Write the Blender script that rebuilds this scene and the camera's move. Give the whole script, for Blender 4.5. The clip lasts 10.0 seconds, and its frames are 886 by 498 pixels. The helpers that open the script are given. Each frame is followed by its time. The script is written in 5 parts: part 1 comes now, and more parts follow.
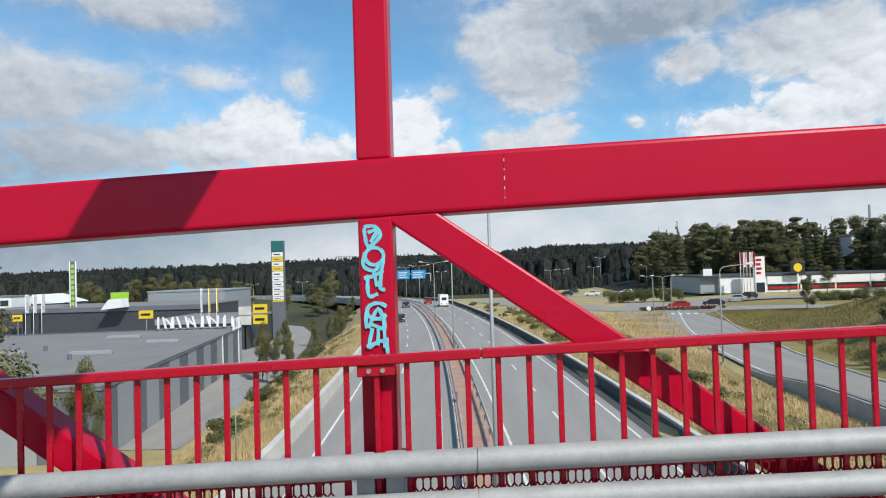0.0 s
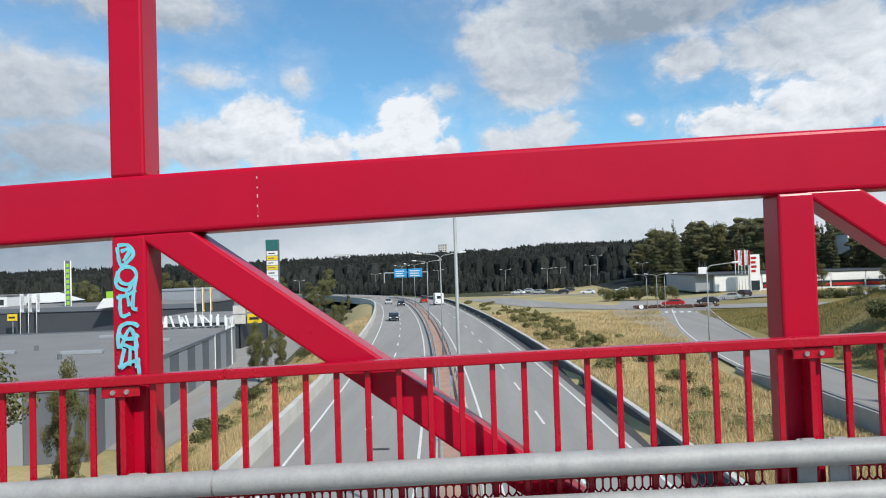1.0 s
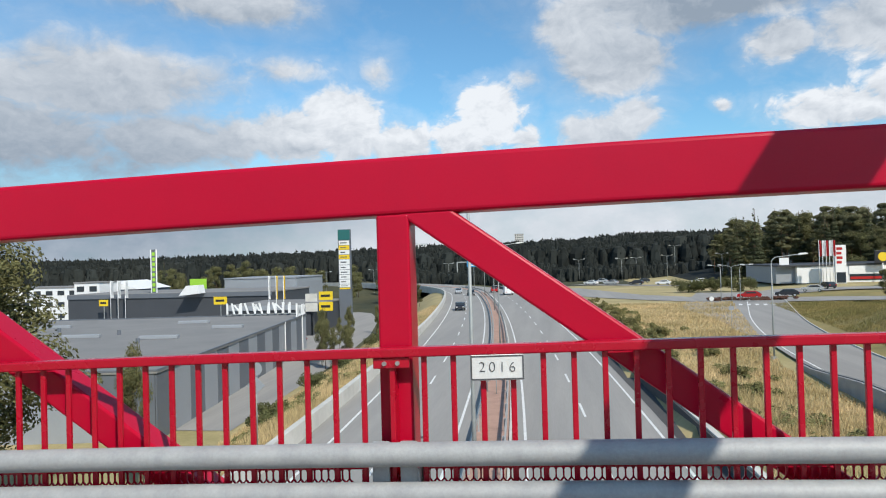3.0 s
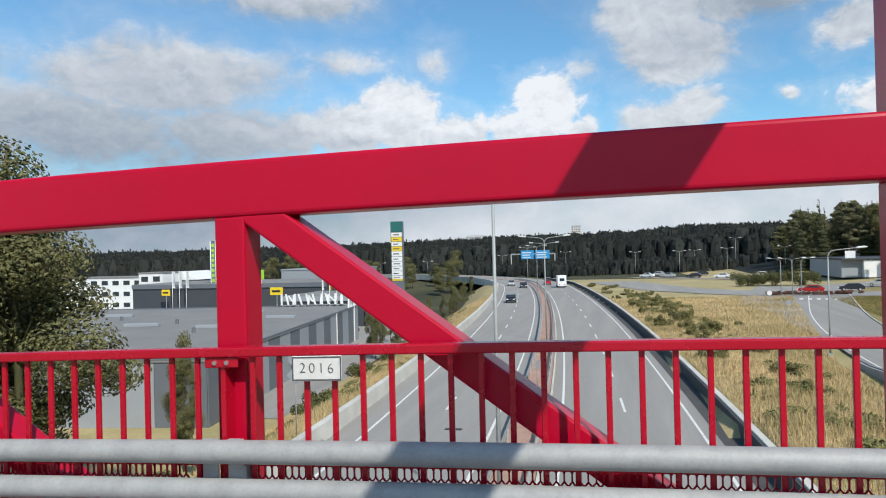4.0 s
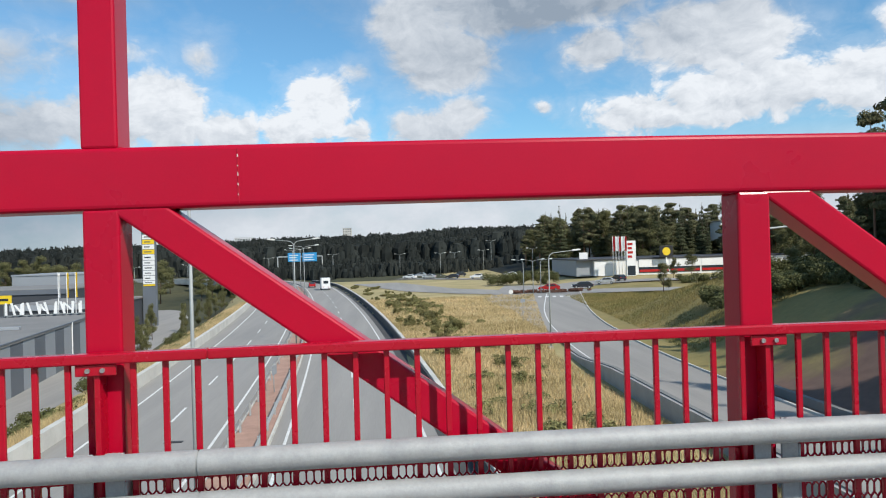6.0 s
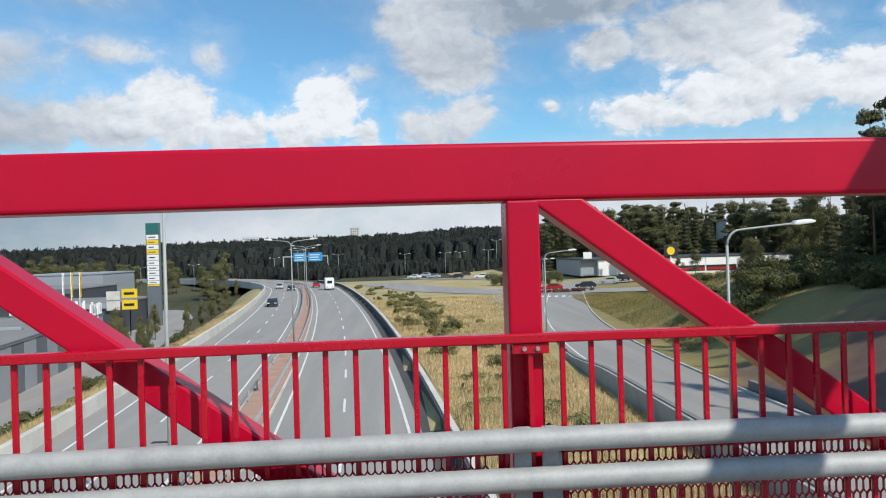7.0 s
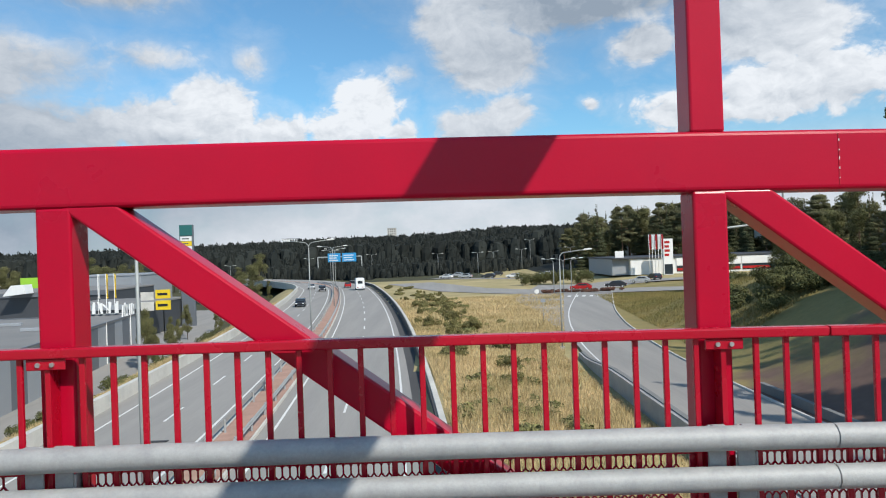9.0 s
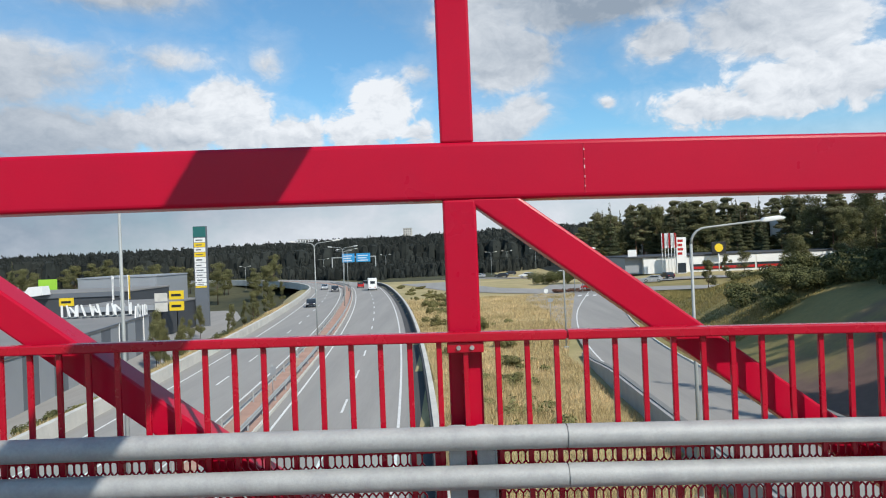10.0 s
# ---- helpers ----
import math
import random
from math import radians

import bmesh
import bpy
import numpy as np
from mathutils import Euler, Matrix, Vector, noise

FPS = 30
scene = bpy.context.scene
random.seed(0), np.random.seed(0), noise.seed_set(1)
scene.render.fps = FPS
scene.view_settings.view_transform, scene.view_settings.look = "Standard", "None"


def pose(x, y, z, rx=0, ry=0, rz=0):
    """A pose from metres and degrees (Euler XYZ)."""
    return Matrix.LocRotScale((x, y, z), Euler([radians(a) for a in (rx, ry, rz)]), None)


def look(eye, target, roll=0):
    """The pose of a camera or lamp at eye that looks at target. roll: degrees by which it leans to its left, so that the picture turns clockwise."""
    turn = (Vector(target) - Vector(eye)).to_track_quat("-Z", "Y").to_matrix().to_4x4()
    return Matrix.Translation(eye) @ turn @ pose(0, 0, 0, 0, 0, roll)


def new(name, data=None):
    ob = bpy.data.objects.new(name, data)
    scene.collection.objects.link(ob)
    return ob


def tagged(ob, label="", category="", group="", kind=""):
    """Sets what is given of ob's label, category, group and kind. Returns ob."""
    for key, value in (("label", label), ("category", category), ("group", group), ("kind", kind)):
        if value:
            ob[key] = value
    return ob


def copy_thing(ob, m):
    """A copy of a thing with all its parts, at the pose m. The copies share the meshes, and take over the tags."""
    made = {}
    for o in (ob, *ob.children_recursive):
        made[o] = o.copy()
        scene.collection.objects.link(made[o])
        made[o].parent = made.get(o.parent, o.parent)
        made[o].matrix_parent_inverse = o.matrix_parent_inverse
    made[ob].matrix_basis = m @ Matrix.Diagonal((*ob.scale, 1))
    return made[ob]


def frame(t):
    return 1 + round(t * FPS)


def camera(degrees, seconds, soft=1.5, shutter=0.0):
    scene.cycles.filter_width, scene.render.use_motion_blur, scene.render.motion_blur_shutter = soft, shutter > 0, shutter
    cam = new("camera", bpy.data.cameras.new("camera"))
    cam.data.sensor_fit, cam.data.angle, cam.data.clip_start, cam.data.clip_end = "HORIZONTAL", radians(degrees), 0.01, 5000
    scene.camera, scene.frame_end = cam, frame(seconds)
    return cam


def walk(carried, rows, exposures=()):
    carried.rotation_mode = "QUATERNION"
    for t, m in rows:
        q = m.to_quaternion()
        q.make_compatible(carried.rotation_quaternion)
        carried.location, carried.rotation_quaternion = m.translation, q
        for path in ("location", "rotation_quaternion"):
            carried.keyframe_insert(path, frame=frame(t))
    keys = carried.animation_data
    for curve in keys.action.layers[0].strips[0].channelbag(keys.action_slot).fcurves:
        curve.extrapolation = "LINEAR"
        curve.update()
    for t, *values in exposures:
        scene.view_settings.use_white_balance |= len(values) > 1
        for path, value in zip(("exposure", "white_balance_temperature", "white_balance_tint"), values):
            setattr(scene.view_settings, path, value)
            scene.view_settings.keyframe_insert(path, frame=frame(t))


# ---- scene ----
cam = camera(61.5, 10.0, soft=1.1)

PATH = [
    (0, (0.445, -3.414, 1.466), (0.367, -1.417, 1.526), -1.7),
    (0.5, (1.015, -3.365, 1.497), (0.941, -1.367, 1.552), -1.7),
    (1, (1.564, -3.33, 1.527), (1.487, -1.333, 1.582), -1.8),
    (1.3, (1.923, -3.374, 1.531), (1.848, -1.376, 1.584), -1.8),
    (1.5, (2.15, -3.404, 1.563), (2.073, -1.406, 1.612), -1.8),
    (2, (2.718, -3.47, 1.563), (2.639, -1.472, 1.605), -1.8),
    (2.5, (3.228, -3.505, 1.576), (3.086, -1.511, 1.609), -1.7),
    (3.8, (4.579, -3.345, 1.609), (4.132, -1.396, 1.63), -1.5),
    (3.9, (4.684, -3.328, 1.612), (4.242, -1.378, 1.627), -1.5),
    (4, (4.803, -3.302, 1.61), (4.367, -1.351, 1.624), -1.4),
    (4.5, (5.392, -3.367, 1.631), (5.327, -1.368, 1.646), -1.2),
    (5, (5.998, -3.44, 1.662), (6.156, -1.446, 1.67), -1.9),
    (5.5, (6.623, -3.403, 1.645), (6.788, -1.41, 1.65), -2.1),
    (6, (7.234, -3.394, 1.649), (7.398, -1.401, 1.653), -1.6),
    (6.2, (7.471, -3.425, 1.666), (7.635, -1.432, 1.671), -1.6),
    (7.5, (8.939, -3.496, 1.655), (9.062, -1.5, 1.658), -1.8),
    (8, (9.551, -3.482, 1.669), (9.666, -1.485, 1.674), -1.9),
    (8.5, (10.133, -3.441, 1.656), (10.25, -1.445, 1.66), -1.9),
    (8.6, (10.247, -3.43, 1.661), (10.363, -1.433, 1.666), -1.8),
    (9, (10.698, -3.397, 1.632), (10.736, -1.397, 1.638), -2.0),
    (9.5, (11.302, -3.485, 1.622), (11.29, -1.485, 1.634), -1.9),
    (10, (11.927, -3.544, 1.622), (11.92, -1.544, 1.629), -2.3),
]
walk(cam, [(t, look(eye, target, roll)) for t, eye, target, roll in PATH])

# ---------------------------------------------------------------- world and sun
SUN_TO = Vector((0.65, -0.85, 1.0)).normalized()
sun = new("sun", bpy.data.lights.new("sun", "SUN"))
sun.data.energy, sun.data.angle, sun.data.color = 4.4, radians(0.6), (1.0, 0.94, 0.85)
sun.matrix_world = look((0, 0, 60), Vector((0, 0, 60)) - SUN_TO)
tagged(sun, "midday sun behind broken cloud", "sun", kind="structure")
scene.view_settings.exposure = 0.0

# clouds: azimuth and elevation (degrees), half width, half height, density, tone (white 1, grey 0), crispness of the edge
CLOUDS = [
    (-19.6, 9.6, 3.6, 2.0, 1.25, 0.96, 1.0), (-15.6, 10.6, 3.0, 2.5, 1.35, 1.02, 1.0), (-11.2, 9.2, 2.6, 1.9, 1.10, 0.92, 0.9),
    (-6.6, 9.4, 2.4, 1.9, 1.15, 0.96, 1.0), (-4.4, 11.0, 2.4, 2.3, 1.35, 1.03, 1.0), (-1.8, 9.0, 1.8, 1.5, 1.0, 0.95, 0.9),
    (4.0, 9.4, 3.6, 1.5, 1.05, 0.88, 0.6), (6.6, 10.2, 2.4, 1.7, 1.0, 0.88, 0.6), (5.0, 14.2, 3.8, 2.6, 1.15, 0.84, 0.4), (3.0, 17.2, 3.0, 2.8, 1.15, 0.88, 0.5),
    (20.0, 9.6, 4.2, 1.6, 1.15, 0.96, 0.9), (27.0, 10.4, 6.0, 2.3, 1.3, 1.0, 1.0), (35.0, 10.4, 6.0, 2.5, 1.15, 0.95, 0.8),
    (25.0, 14.4, 5.6, 2.8, 1.2, 0.82, 0.45), (16.4, 14.6, 2.2, 1.5, 1.15, 0.90, 0.7), (11.0, 18.9, 9.0, 2.9, 1.35, 0.56, 0.35), (24.0, 19.4, 8.0, 1.6, 1.0, 0.66, 0.3),
    (-33.0, 13.0, 9.0, 3.2, 1.1, 0.70, 0.25), (-27.0, 9.4, 9.0, 2.4, 1.05, 0.72, 0.15), (-38.0, 9.0, 10.0, 4.0, 1.0, 0.66, 0.15),
    (-23.5, 19.0, 5.5, 1.9, 1.05, 0.74, 0.3), (-31.0, 19.5, 5.0, 1.5, 0.9, 0.74, 0.3), (-19.5, 14.4, 4.0, 1.4, 0.80, 0.78, 0.3),
    (-13.2, 14.2, 1.8, 1.8, 0.82, 0.80, 0.3), (-1.6, 13.4, 1.7, 1.2, 0.80, 0.80, 0.3), (36.5, 14.2, 1.4, 1.3, 0.9, 0.86, 0.6), (12.6, 10.6, 0.7, 0.6, 0.9, 0.9, 0.7),
]


def build_sky():
    w = bpy.data.worlds.new("world")
    scene.world = w
    w.use_nodes = True
    nt = w.node_tree
    N, L = nt.nodes, nt.links
    N.clear()

    def node(kind, **kw):
        n = N.new(kind)
        for k, v in kw.items():
            n.inputs[int(k[1:])].default_value = v
        return n

    def m(op, a, b=None, clamp=False):
        n = N.new("ShaderNodeMath")
        n.operation, n.use_clamp = op, clamp
        for i, v in enumerate((a, b)):
            if v is None:
                continue
            if isinstance(v, (int, float)):
                n.inputs[i].default_value = v
            else:
                L.new(v, n.inputs[i])
        return n.outputs[0]

    sky = N.new("ShaderNodeTexSky")
    sky.sky_type, sky.sun_disc = "NISHITA", False
    sky.sun_elevation = math.asin(SUN_TO.z)
    sky.sun_rotation = math.atan2(SUN_TO.x, SUN_TO.y)
    sky.air_density, sky.dust_density, sky.ozone_density = 1.0, 0.6, 1.6
    tc = N.new("ShaderNodeTexCoord")
    sep = N.new("ShaderNodeSeparateXYZ")
    L.new(tc.outputs["Generated"], sep.inputs[0])
    x, y, z = sep.outputs
    az = m("MULTIPLY", m("ARCTAN2", x, y), 180 / math.pi)
    el = m("MULTIPLY", m("ARCSINE", z), 180 / math.pi)
    com = N.new("ShaderNodeCombineXYZ")
    L.new(az, com.inputs[0]), L.new(m("MULTIPLY", el, 1.5), com.inputs[1])

    def fbm(scale, detail, rough, offset, vec=com.outputs[0]):
        mp = N.new("ShaderNodeMapping")
        mp.inputs["Location"].default_value = offset
        L.new(vec, mp.inputs["Vector"])
        t = N.new("ShaderNodeTexNoise")
        t.inputs["Scale"].default_value, t.inputs["Detail"].default_value, t.inputs["Roughness"].default_value = scale, detail, rough
        L.new(mp.outputs[0], t.inputs["Vector"])
        return t.outputs["Fac"]

    def shifted(da, de):
        """The same place in the sky, bent by slow noise, a little aside: for the lit and shaded sides of the heaps."""
        ad = N.new("ShaderNodeVectorMath")
        ad.operation = "ADD"
        ad.inputs[1].default_value = (da, de, 0)
        L.new(warped, ad.inputs[0])
        return ad.outputs[0]

    wob = N.new("ShaderNodeTexNoise")
    wob.inputs["Scale"].default_value, wob.inputs["Detail"].default_value = 0.22, 5
    L.new(com.outputs[0], wob.inputs["Vector"])
    wadd = N.new("ShaderNodeVectorMath")
    wadd.operation = "MULTIPLY_ADD"
    L.new(wob.outputs["Color"], wadd.inputs[0]), L.new(com.outputs[0], wadd.inputs[2])
    wadd.inputs[1].default_value = (3.2, 3.2, 0)
    warped = wadd.outputs[0]

    def heaps(vec):
        v = N.new("ShaderNodeTexVoronoi")
        v.feature = "SMOOTH_F1"
        v.inputs["Scale"].default_value, v.inputs["Detail"].default_value = 0.55, 3.0
        v.inputs["Roughness"].default_value, v.inputs["Smoothness"].default_value = 0.62, 0.6
        L.new(vec, v.inputs["Vector"])
        return m("SUBTRACT", 1.0, v.outputs["Distance"])

    heap = heaps(warped)
    relief = m("SUBTRACT", heap, heaps(shifted(0.45, 0.75)))
    billow = fbm(0.17, 9, 0.62, (3, 7, 0), warped)
    billow_up = fbm(0.17, 9, 0.62, (3.5, 8.2, 0), warped)
    broad = fbm(0.06, 4, 0.55, (11, 2, 0))
    total = tones = sums = crisps = None
    for a, e, sa, se, k, b, c in CLOUDS:
        da, de = m("DIVIDE", m("SUBTRACT", az, a), sa * 1.22), m("DIVIDE", m("SUBTRACT", el, e), se * 1.15)
        g = m("MULTIPLY", m("EXPONENT", m("MULTIPLY", m("ADD", m("MULTIPLY", da, da), m("MULTIPLY", de, de)), -0.8)), k)
        total = g if total is None else m("MAXIMUM", total, g)
        tone = m("MULTIPLY", g, m("ADD", m("MULTIPLY", de, 0.16), b - 0.09 * (1 - c)))
        tones = tone if tones is None else m("ADD", tones, tone)
        sums = g if sums is None else m("ADD", sums, g)
        crisp = m("MULTIPLY", g, c)
        crisps = crisp if crisps is None else m("ADD", crisps, crisp)
    # the rest of the sky: broken cloud of the same kind
    wide = m("MULTIPLY", m("SUBTRACT", broad, 0.47), 4.0, True)
    aside = m("MULTIPLY", m("SUBTRACT", m("ABSOLUTE", az), 42), 0.1, True)
    high = m("MULTIPLY", m("SUBTRACT", el, 24), 0.15, True)
    total = m("MAXIMUM", total, m("MULTIPLY", wide, m("MAXIMUM", aside, high)))
    crisp = m("DIVIDE", m("ADD", crisps, 0.02), m("ADD", sums, 0.08))
    shape = m("ADD", total, m("ADD", m("MULTIPLY", m("SUBTRACT", billow, 0.5), 1.15), m("MULTIPLY", m("SUBTRACT", heap, 0.55), m("MULTIPLY", crisp, 0.42))))
    # crisp heads end within a fraction of a degree, veils fade out over several
    cover = m("MULTIPLY", m("SUBTRACT", shape, 0.36), m("ADD", m("MULTIPLY", crisp, 3.2), 1.5), True)
    thin = m("MULTIPLY", m("SUBTRACT", shape, 0.02), 1.1, True)
    cover = m("MAXIMUM", cover, m("MULTIPLY", thin, 0.5))
    # haze and flat cloud towards the horizon
    low = m("MULTIPLY", m("SUBTRACT", 8.8, el), 0.22, True)
    streak = fbm(0.12, 5, 0.6, (1, 4, 0))
    cover = m("MAXIMUM", cover, m("MULTIPLY", low, m("ADD", m("MULTIPLY", m("SUBTRACT", streak, 0.3), 0.6, True), 0.85), True))
    tone = m("DIVIDE", m("ADD", tones, 0.04), m("ADD", sums, 0.05))
    tone = m("SUBTRACT", m("MULTIPLY", tone, 1.9), 0.92)
    soft_side = m("MULTIPLY", m("SUBTRACT", billow, billow_up), 1.1)
    detail = m("ADD", soft_side, m("MULTIPLY", relief, m("MULTIPLY", crisp, 0.34)))
    lit = m("ADD", tone, m("MULTIPLY", detail, m("SUBTRACT", 1.0, m("MULTIPLY", low, 0.75))))
    ramp = N.new("ShaderNodeMix")
    ramp.data_type = "RGBA"
    ramp.inputs[6].default_value, ramp.inputs[7].default_value = (0.30, 0.37, 0.46, 1), (0.86, 0.90, 0.95, 1)
    L.new(m("ADD", lit, m("MULTIPLY", low, m("MULTIPLY", m("SUBTRACT", streak, 0.47), 1.1)), True), ramp.inputs[0])
    blue = N.new("ShaderNodeVectorMath")
    blue.operation = "MULTIPLY"
    L.new(sky.outputs[0], blue.inputs[0])
    blue.inputs[1].default_value = SKY
    mix = N.new("ShaderNodeMix")
    mix.data_type = "RGBA"
    L.new(cover, mix.inputs[0]), L.new(blue.outputs[0], mix.inputs[6]), L.new(ramp.outputs[2], mix.inputs[7])
    bg, out = N.new("ShaderNodeBackground"), N.new("ShaderNodeOutputWorld")
    L.new(mix.outputs[2], bg.inputs[0])
    bg.inputs[1].default_value = 1.0
    L.new(bg.outputs[0], out.inputs[0])


SKY = (0.088, 0.134, 0.150)
build_sky()


# ---------------------------------------------------------------- materials
def mat(name, base, rough=0.6, metal=0.0, vary=0.15, scale=3.0, fine=40.0, bump=0.15, second=None, isle=False, spec=0.5, stretch=None):
    """A surface with two scales of variation. second: a colour that comes through in stains."""
    mt = bpy.data.materials.new(name)
    mt.use_nodes = True
    nt = mt.node_tree
    N, L = nt.nodes, nt.links
    b = N["Principled BSDF"]
    b.inputs["Roughness"].default_value, b.inputs["Metallic"].default_value = rough, metal
    b.inputs["Specular IOR Level"].default_value = spec
    tc = N.new("ShaderNodeTexCoord")
    geo = N.new("ShaderNodeNewGeometry")

    where = geo.outputs["Position"]
    if stretch:
        mp = N.new("ShaderNodeMapping")
        mp.inputs["Scale"].default_value = stretch
        L.new(where, mp.inputs["Vector"])
        where = mp.outputs[0]

    def noise_at(s, d):
        n = N.new("ShaderNodeTexNoise")
        n.inputs["Scale"].default_value, n.inputs["Detail"].default_value = s, d
        n.inputs["Roughness"].default_value = 0.6
        L.new(where, n.inputs["Vector"])
        return n.outputs["Fac"]

    big, small = noise_at(scale, 5), noise_at(fine, 4)
    ramp = N.new("ShaderNodeValToRGB")
    c = base
    s2 = second or tuple(v * (1 - 1.6 * vary) for v in c)
    ramp.color_ramp.elements[0].position, ramp.color_ramp.elements[1].position = 0.30, 0.68
    ramp.color_ramp.elements[0].color, ramp.color_ramp.elements[1].color = (*s2, 1), (*c, 1)
    L.new(big, ramp.inputs[0])
    hsv = N.new("ShaderNodeHueSaturation")
    L.new(ramp.outputs[0], hsv.inputs["Color"])
    mr = N.new("ShaderNodeMapRange")
    mr.inputs["To Min"].default_value, mr.inputs["To Max"].default_value = 1 - vary, 1 + vary
    L.new(small, mr.inputs["Value"])
    val = mr.outputs[0]
    if isle:
        mi = N.new("ShaderNodeMapRange")
        mi.inputs["To Min"].default_value, mi.inputs["To Max"].default_value = 0.72, 1.3
        L.new(geo.outputs["Random Per Island"], mi.inputs["Value"])
        mm = N.new("ShaderNodeMath")
        mm.operation = "MULTIPLY"
        L.new(val, mm.inputs[0]), L.new(mi.outputs[0], mm.inputs[1])
        val = mm.outputs[0]
    L.new(val, hsv.inputs["Value"])
    L.new(hsv.outputs[0], b.inputs["Base Color"])
    rr = N.new("ShaderNodeMapRange")
    rr.inputs["To Min"].default_value, rr.inputs["To Max"].default_value = max(0.02, rough - 0.1), min(1, rough + 0.1)
    L.new(big, rr.inputs["Value"])
    L.new(rr.outputs[0], b.inputs["Roughness"])
    if bump:
        bp = N.new("ShaderNodeBump")
        bp.inputs["Strength"].default_value, bp.inputs["Distance"].default_value = bump, 0.02
        L.new(small, bp.inputs["Height"])
        L.new(bp.outputs[0], b.inputs["Normal"])
    return mt


RED = mat("red_paint", (0.48, 0.002, 0.026), 0.30, vary=0.05, scale=1.3, fine=90, bump=0.03, second=(0.42, 0.003, 0.026), spec=0.28)
RED_RAIL = mat("red_rail_paint", (0.44, 0.003, 0.020), 0.27, vary=0.06, scale=4, fine=120, bump=0.03, spec=0.5)
ZINC = mat("galvanised_steel", (0.40, 0.41, 0.40), 0.62, metal=0.15, vary=0.16, scale=9, fine=70, bump=0.10, second=(0.31, 0.32, 0.32))
BOLT = mat("bolt_steel", (0.62, 0.62, 0.60), 0.35, metal=0.8, vary=0.1)
ASPHALT = mat("asphalt", (0.315, 0.300, 0.276), 0.9, vary=0.10, scale=0.55, fine=12, bump=0.25, second=(0.25, 0.24, 0.222), stretch=(1.0, 0.05, 1.0))
PAINT = mat("road_paint", (0.75, 0.75, 0.72), 0.7, vary=0.12, scale=3)
CONCRETE = mat("concrete", (0.62, 0.60, 0.54), 0.85, vary=0.10, scale=0.5, fine=9, bump=0.2, second=(0.47, 0.455, 0.41))
WORN_CONCRETE = mat("worn_concrete", (0.40, 0.39, 0.37), 0.85, vary=0.12, scale=0.6, fine=9, bump=0.2, second=(0.30, 0.295, 0.28))
DARK_CONCRETE = mat("grey_concrete", (0.22, 0.22, 0.21), 0.85, vary=0.12, scale=0.6, fine=9, bump=0.2)
GRASS = mat("dry_grass_ground", (0.45, 0.355, 0.18), 0.95, vary=0.3, scale=0.11, fine=2.2, bump=0.6, second=(0.27, 0.235, 0.095))
LAWN = mat("mown_grass", (0.29, 0.225, 0.08), 0.95, vary=0.25, scale=0.2, fine=3, bump=0.5, second=(0.17, 0.15, 0.05))
SOIL = mat("bare_soil", (0.15, 0.085, 0.06), 0.95, vary=0.2, scale=0.4, fine=5, bump=0.5, second=(0.10, 0.065, 0.05))
BRICK = mat("median_paving", (0.46, 0.29, 0.22), 0.85, vary=0.15, scale=0.8, fine=12, bump=0.2, second=(0.33, 0.20, 0.15))
POLE = mat("lamp_pole_steel", (0.36, 0.38, 0.37), 0.6, metal=0.2, vary=0.08)
WHITE = mat("white_cladding", (0.78, 0.78, 0.76), 0.55, vary=0.05, scale=1, fine=8, bump=0.05)
CREAM = mat("lamp_glass", (0.75, 0.75, 0.72), 0.3, vary=0.04)
ROOF = mat("roofing_felt", (0.235, 0.228, 0.215), 0.9, vary=0.10, scale=0.15, fine=4, bump=0.2, second=(0.185, 0.182, 0.175))
CLAD = mat("light_grey_cladding", (0.30, 0.32, 0.34), 0.55, vary=0.05, scale=0.3, fine=6, bump=0.05)
CLAD_DARK = mat("dark_grey_cladding", (0.13, 0.145, 0.165), 0.55, vary=0.06, scale=0.3, fine=6, bump=0.05)
CHAR = mat("charcoal_cladding", (0.055, 0.06, 0.068), 0.6, vary=0.08, scale=0.3, fine=6, bump=0.05)
YELLOW = mat("yellow_sign", (0.80, 0.56, 0.02), 0.5, vary=0.04)
LIME = mat("lime_green_sign", (0.33, 0.62, 0.05), 0.5, vary=0.04)
TEAL = mat("dark_teal_sign", (0.02, 0.13, 0.12), 0.5, vary=0.05)
BLUE = mat("blue_road_sign", (0.03, 0.30, 0.62), 0.45, vary=0.04)
BLACK = mat("black_plastic", (0.02, 0.02, 0.022), 0.5, vary=0.1)
GLASS = mat("dark_window_glass", (0.03, 0.04, 0.05), 0.08, vary=0.05, bump=0)
CAR_RED = mat("red_car_paint", (0.42, 0.02, 0.02), 0.25, vary=0.03, bump=0)
CAR_DARK = mat("dark_car_paint", (0.03, 0.033, 0.04), 0.22, vary=0.03, bump=0)
CAR_SILVER = mat("silver_car_paint", (0.55, 0.57, 0.58), 0.25, metal=0.4, vary=0.03, bump=0)
RUBBER = mat("tyre_rubber", (0.02, 0.02, 0.02), 0.85, vary=0.1)
CYAN = mat("cyan_spray_paint", (0.18, 0.62, 0.72), 0.5, vary=0.1, scale=20)
PLATE = mat("white_plate", (0.72, 0.72, 0.68), 0.5, vary=0.05, scale=8)
INK = mat("grey_lettering", (0.10, 0.10, 0.10), 0.5, vary=0.1)
BARK = mat("bark", (0.13, 0.085, 0.055), 0.9, vary=0.25, scale=2, fine=14, bump=0.5)
PINE_BARK = mat("pine_bark", (0.26, 0.14, 0.085), 0.9, vary=0.25, scale=1, fine=10, bump=0.5)
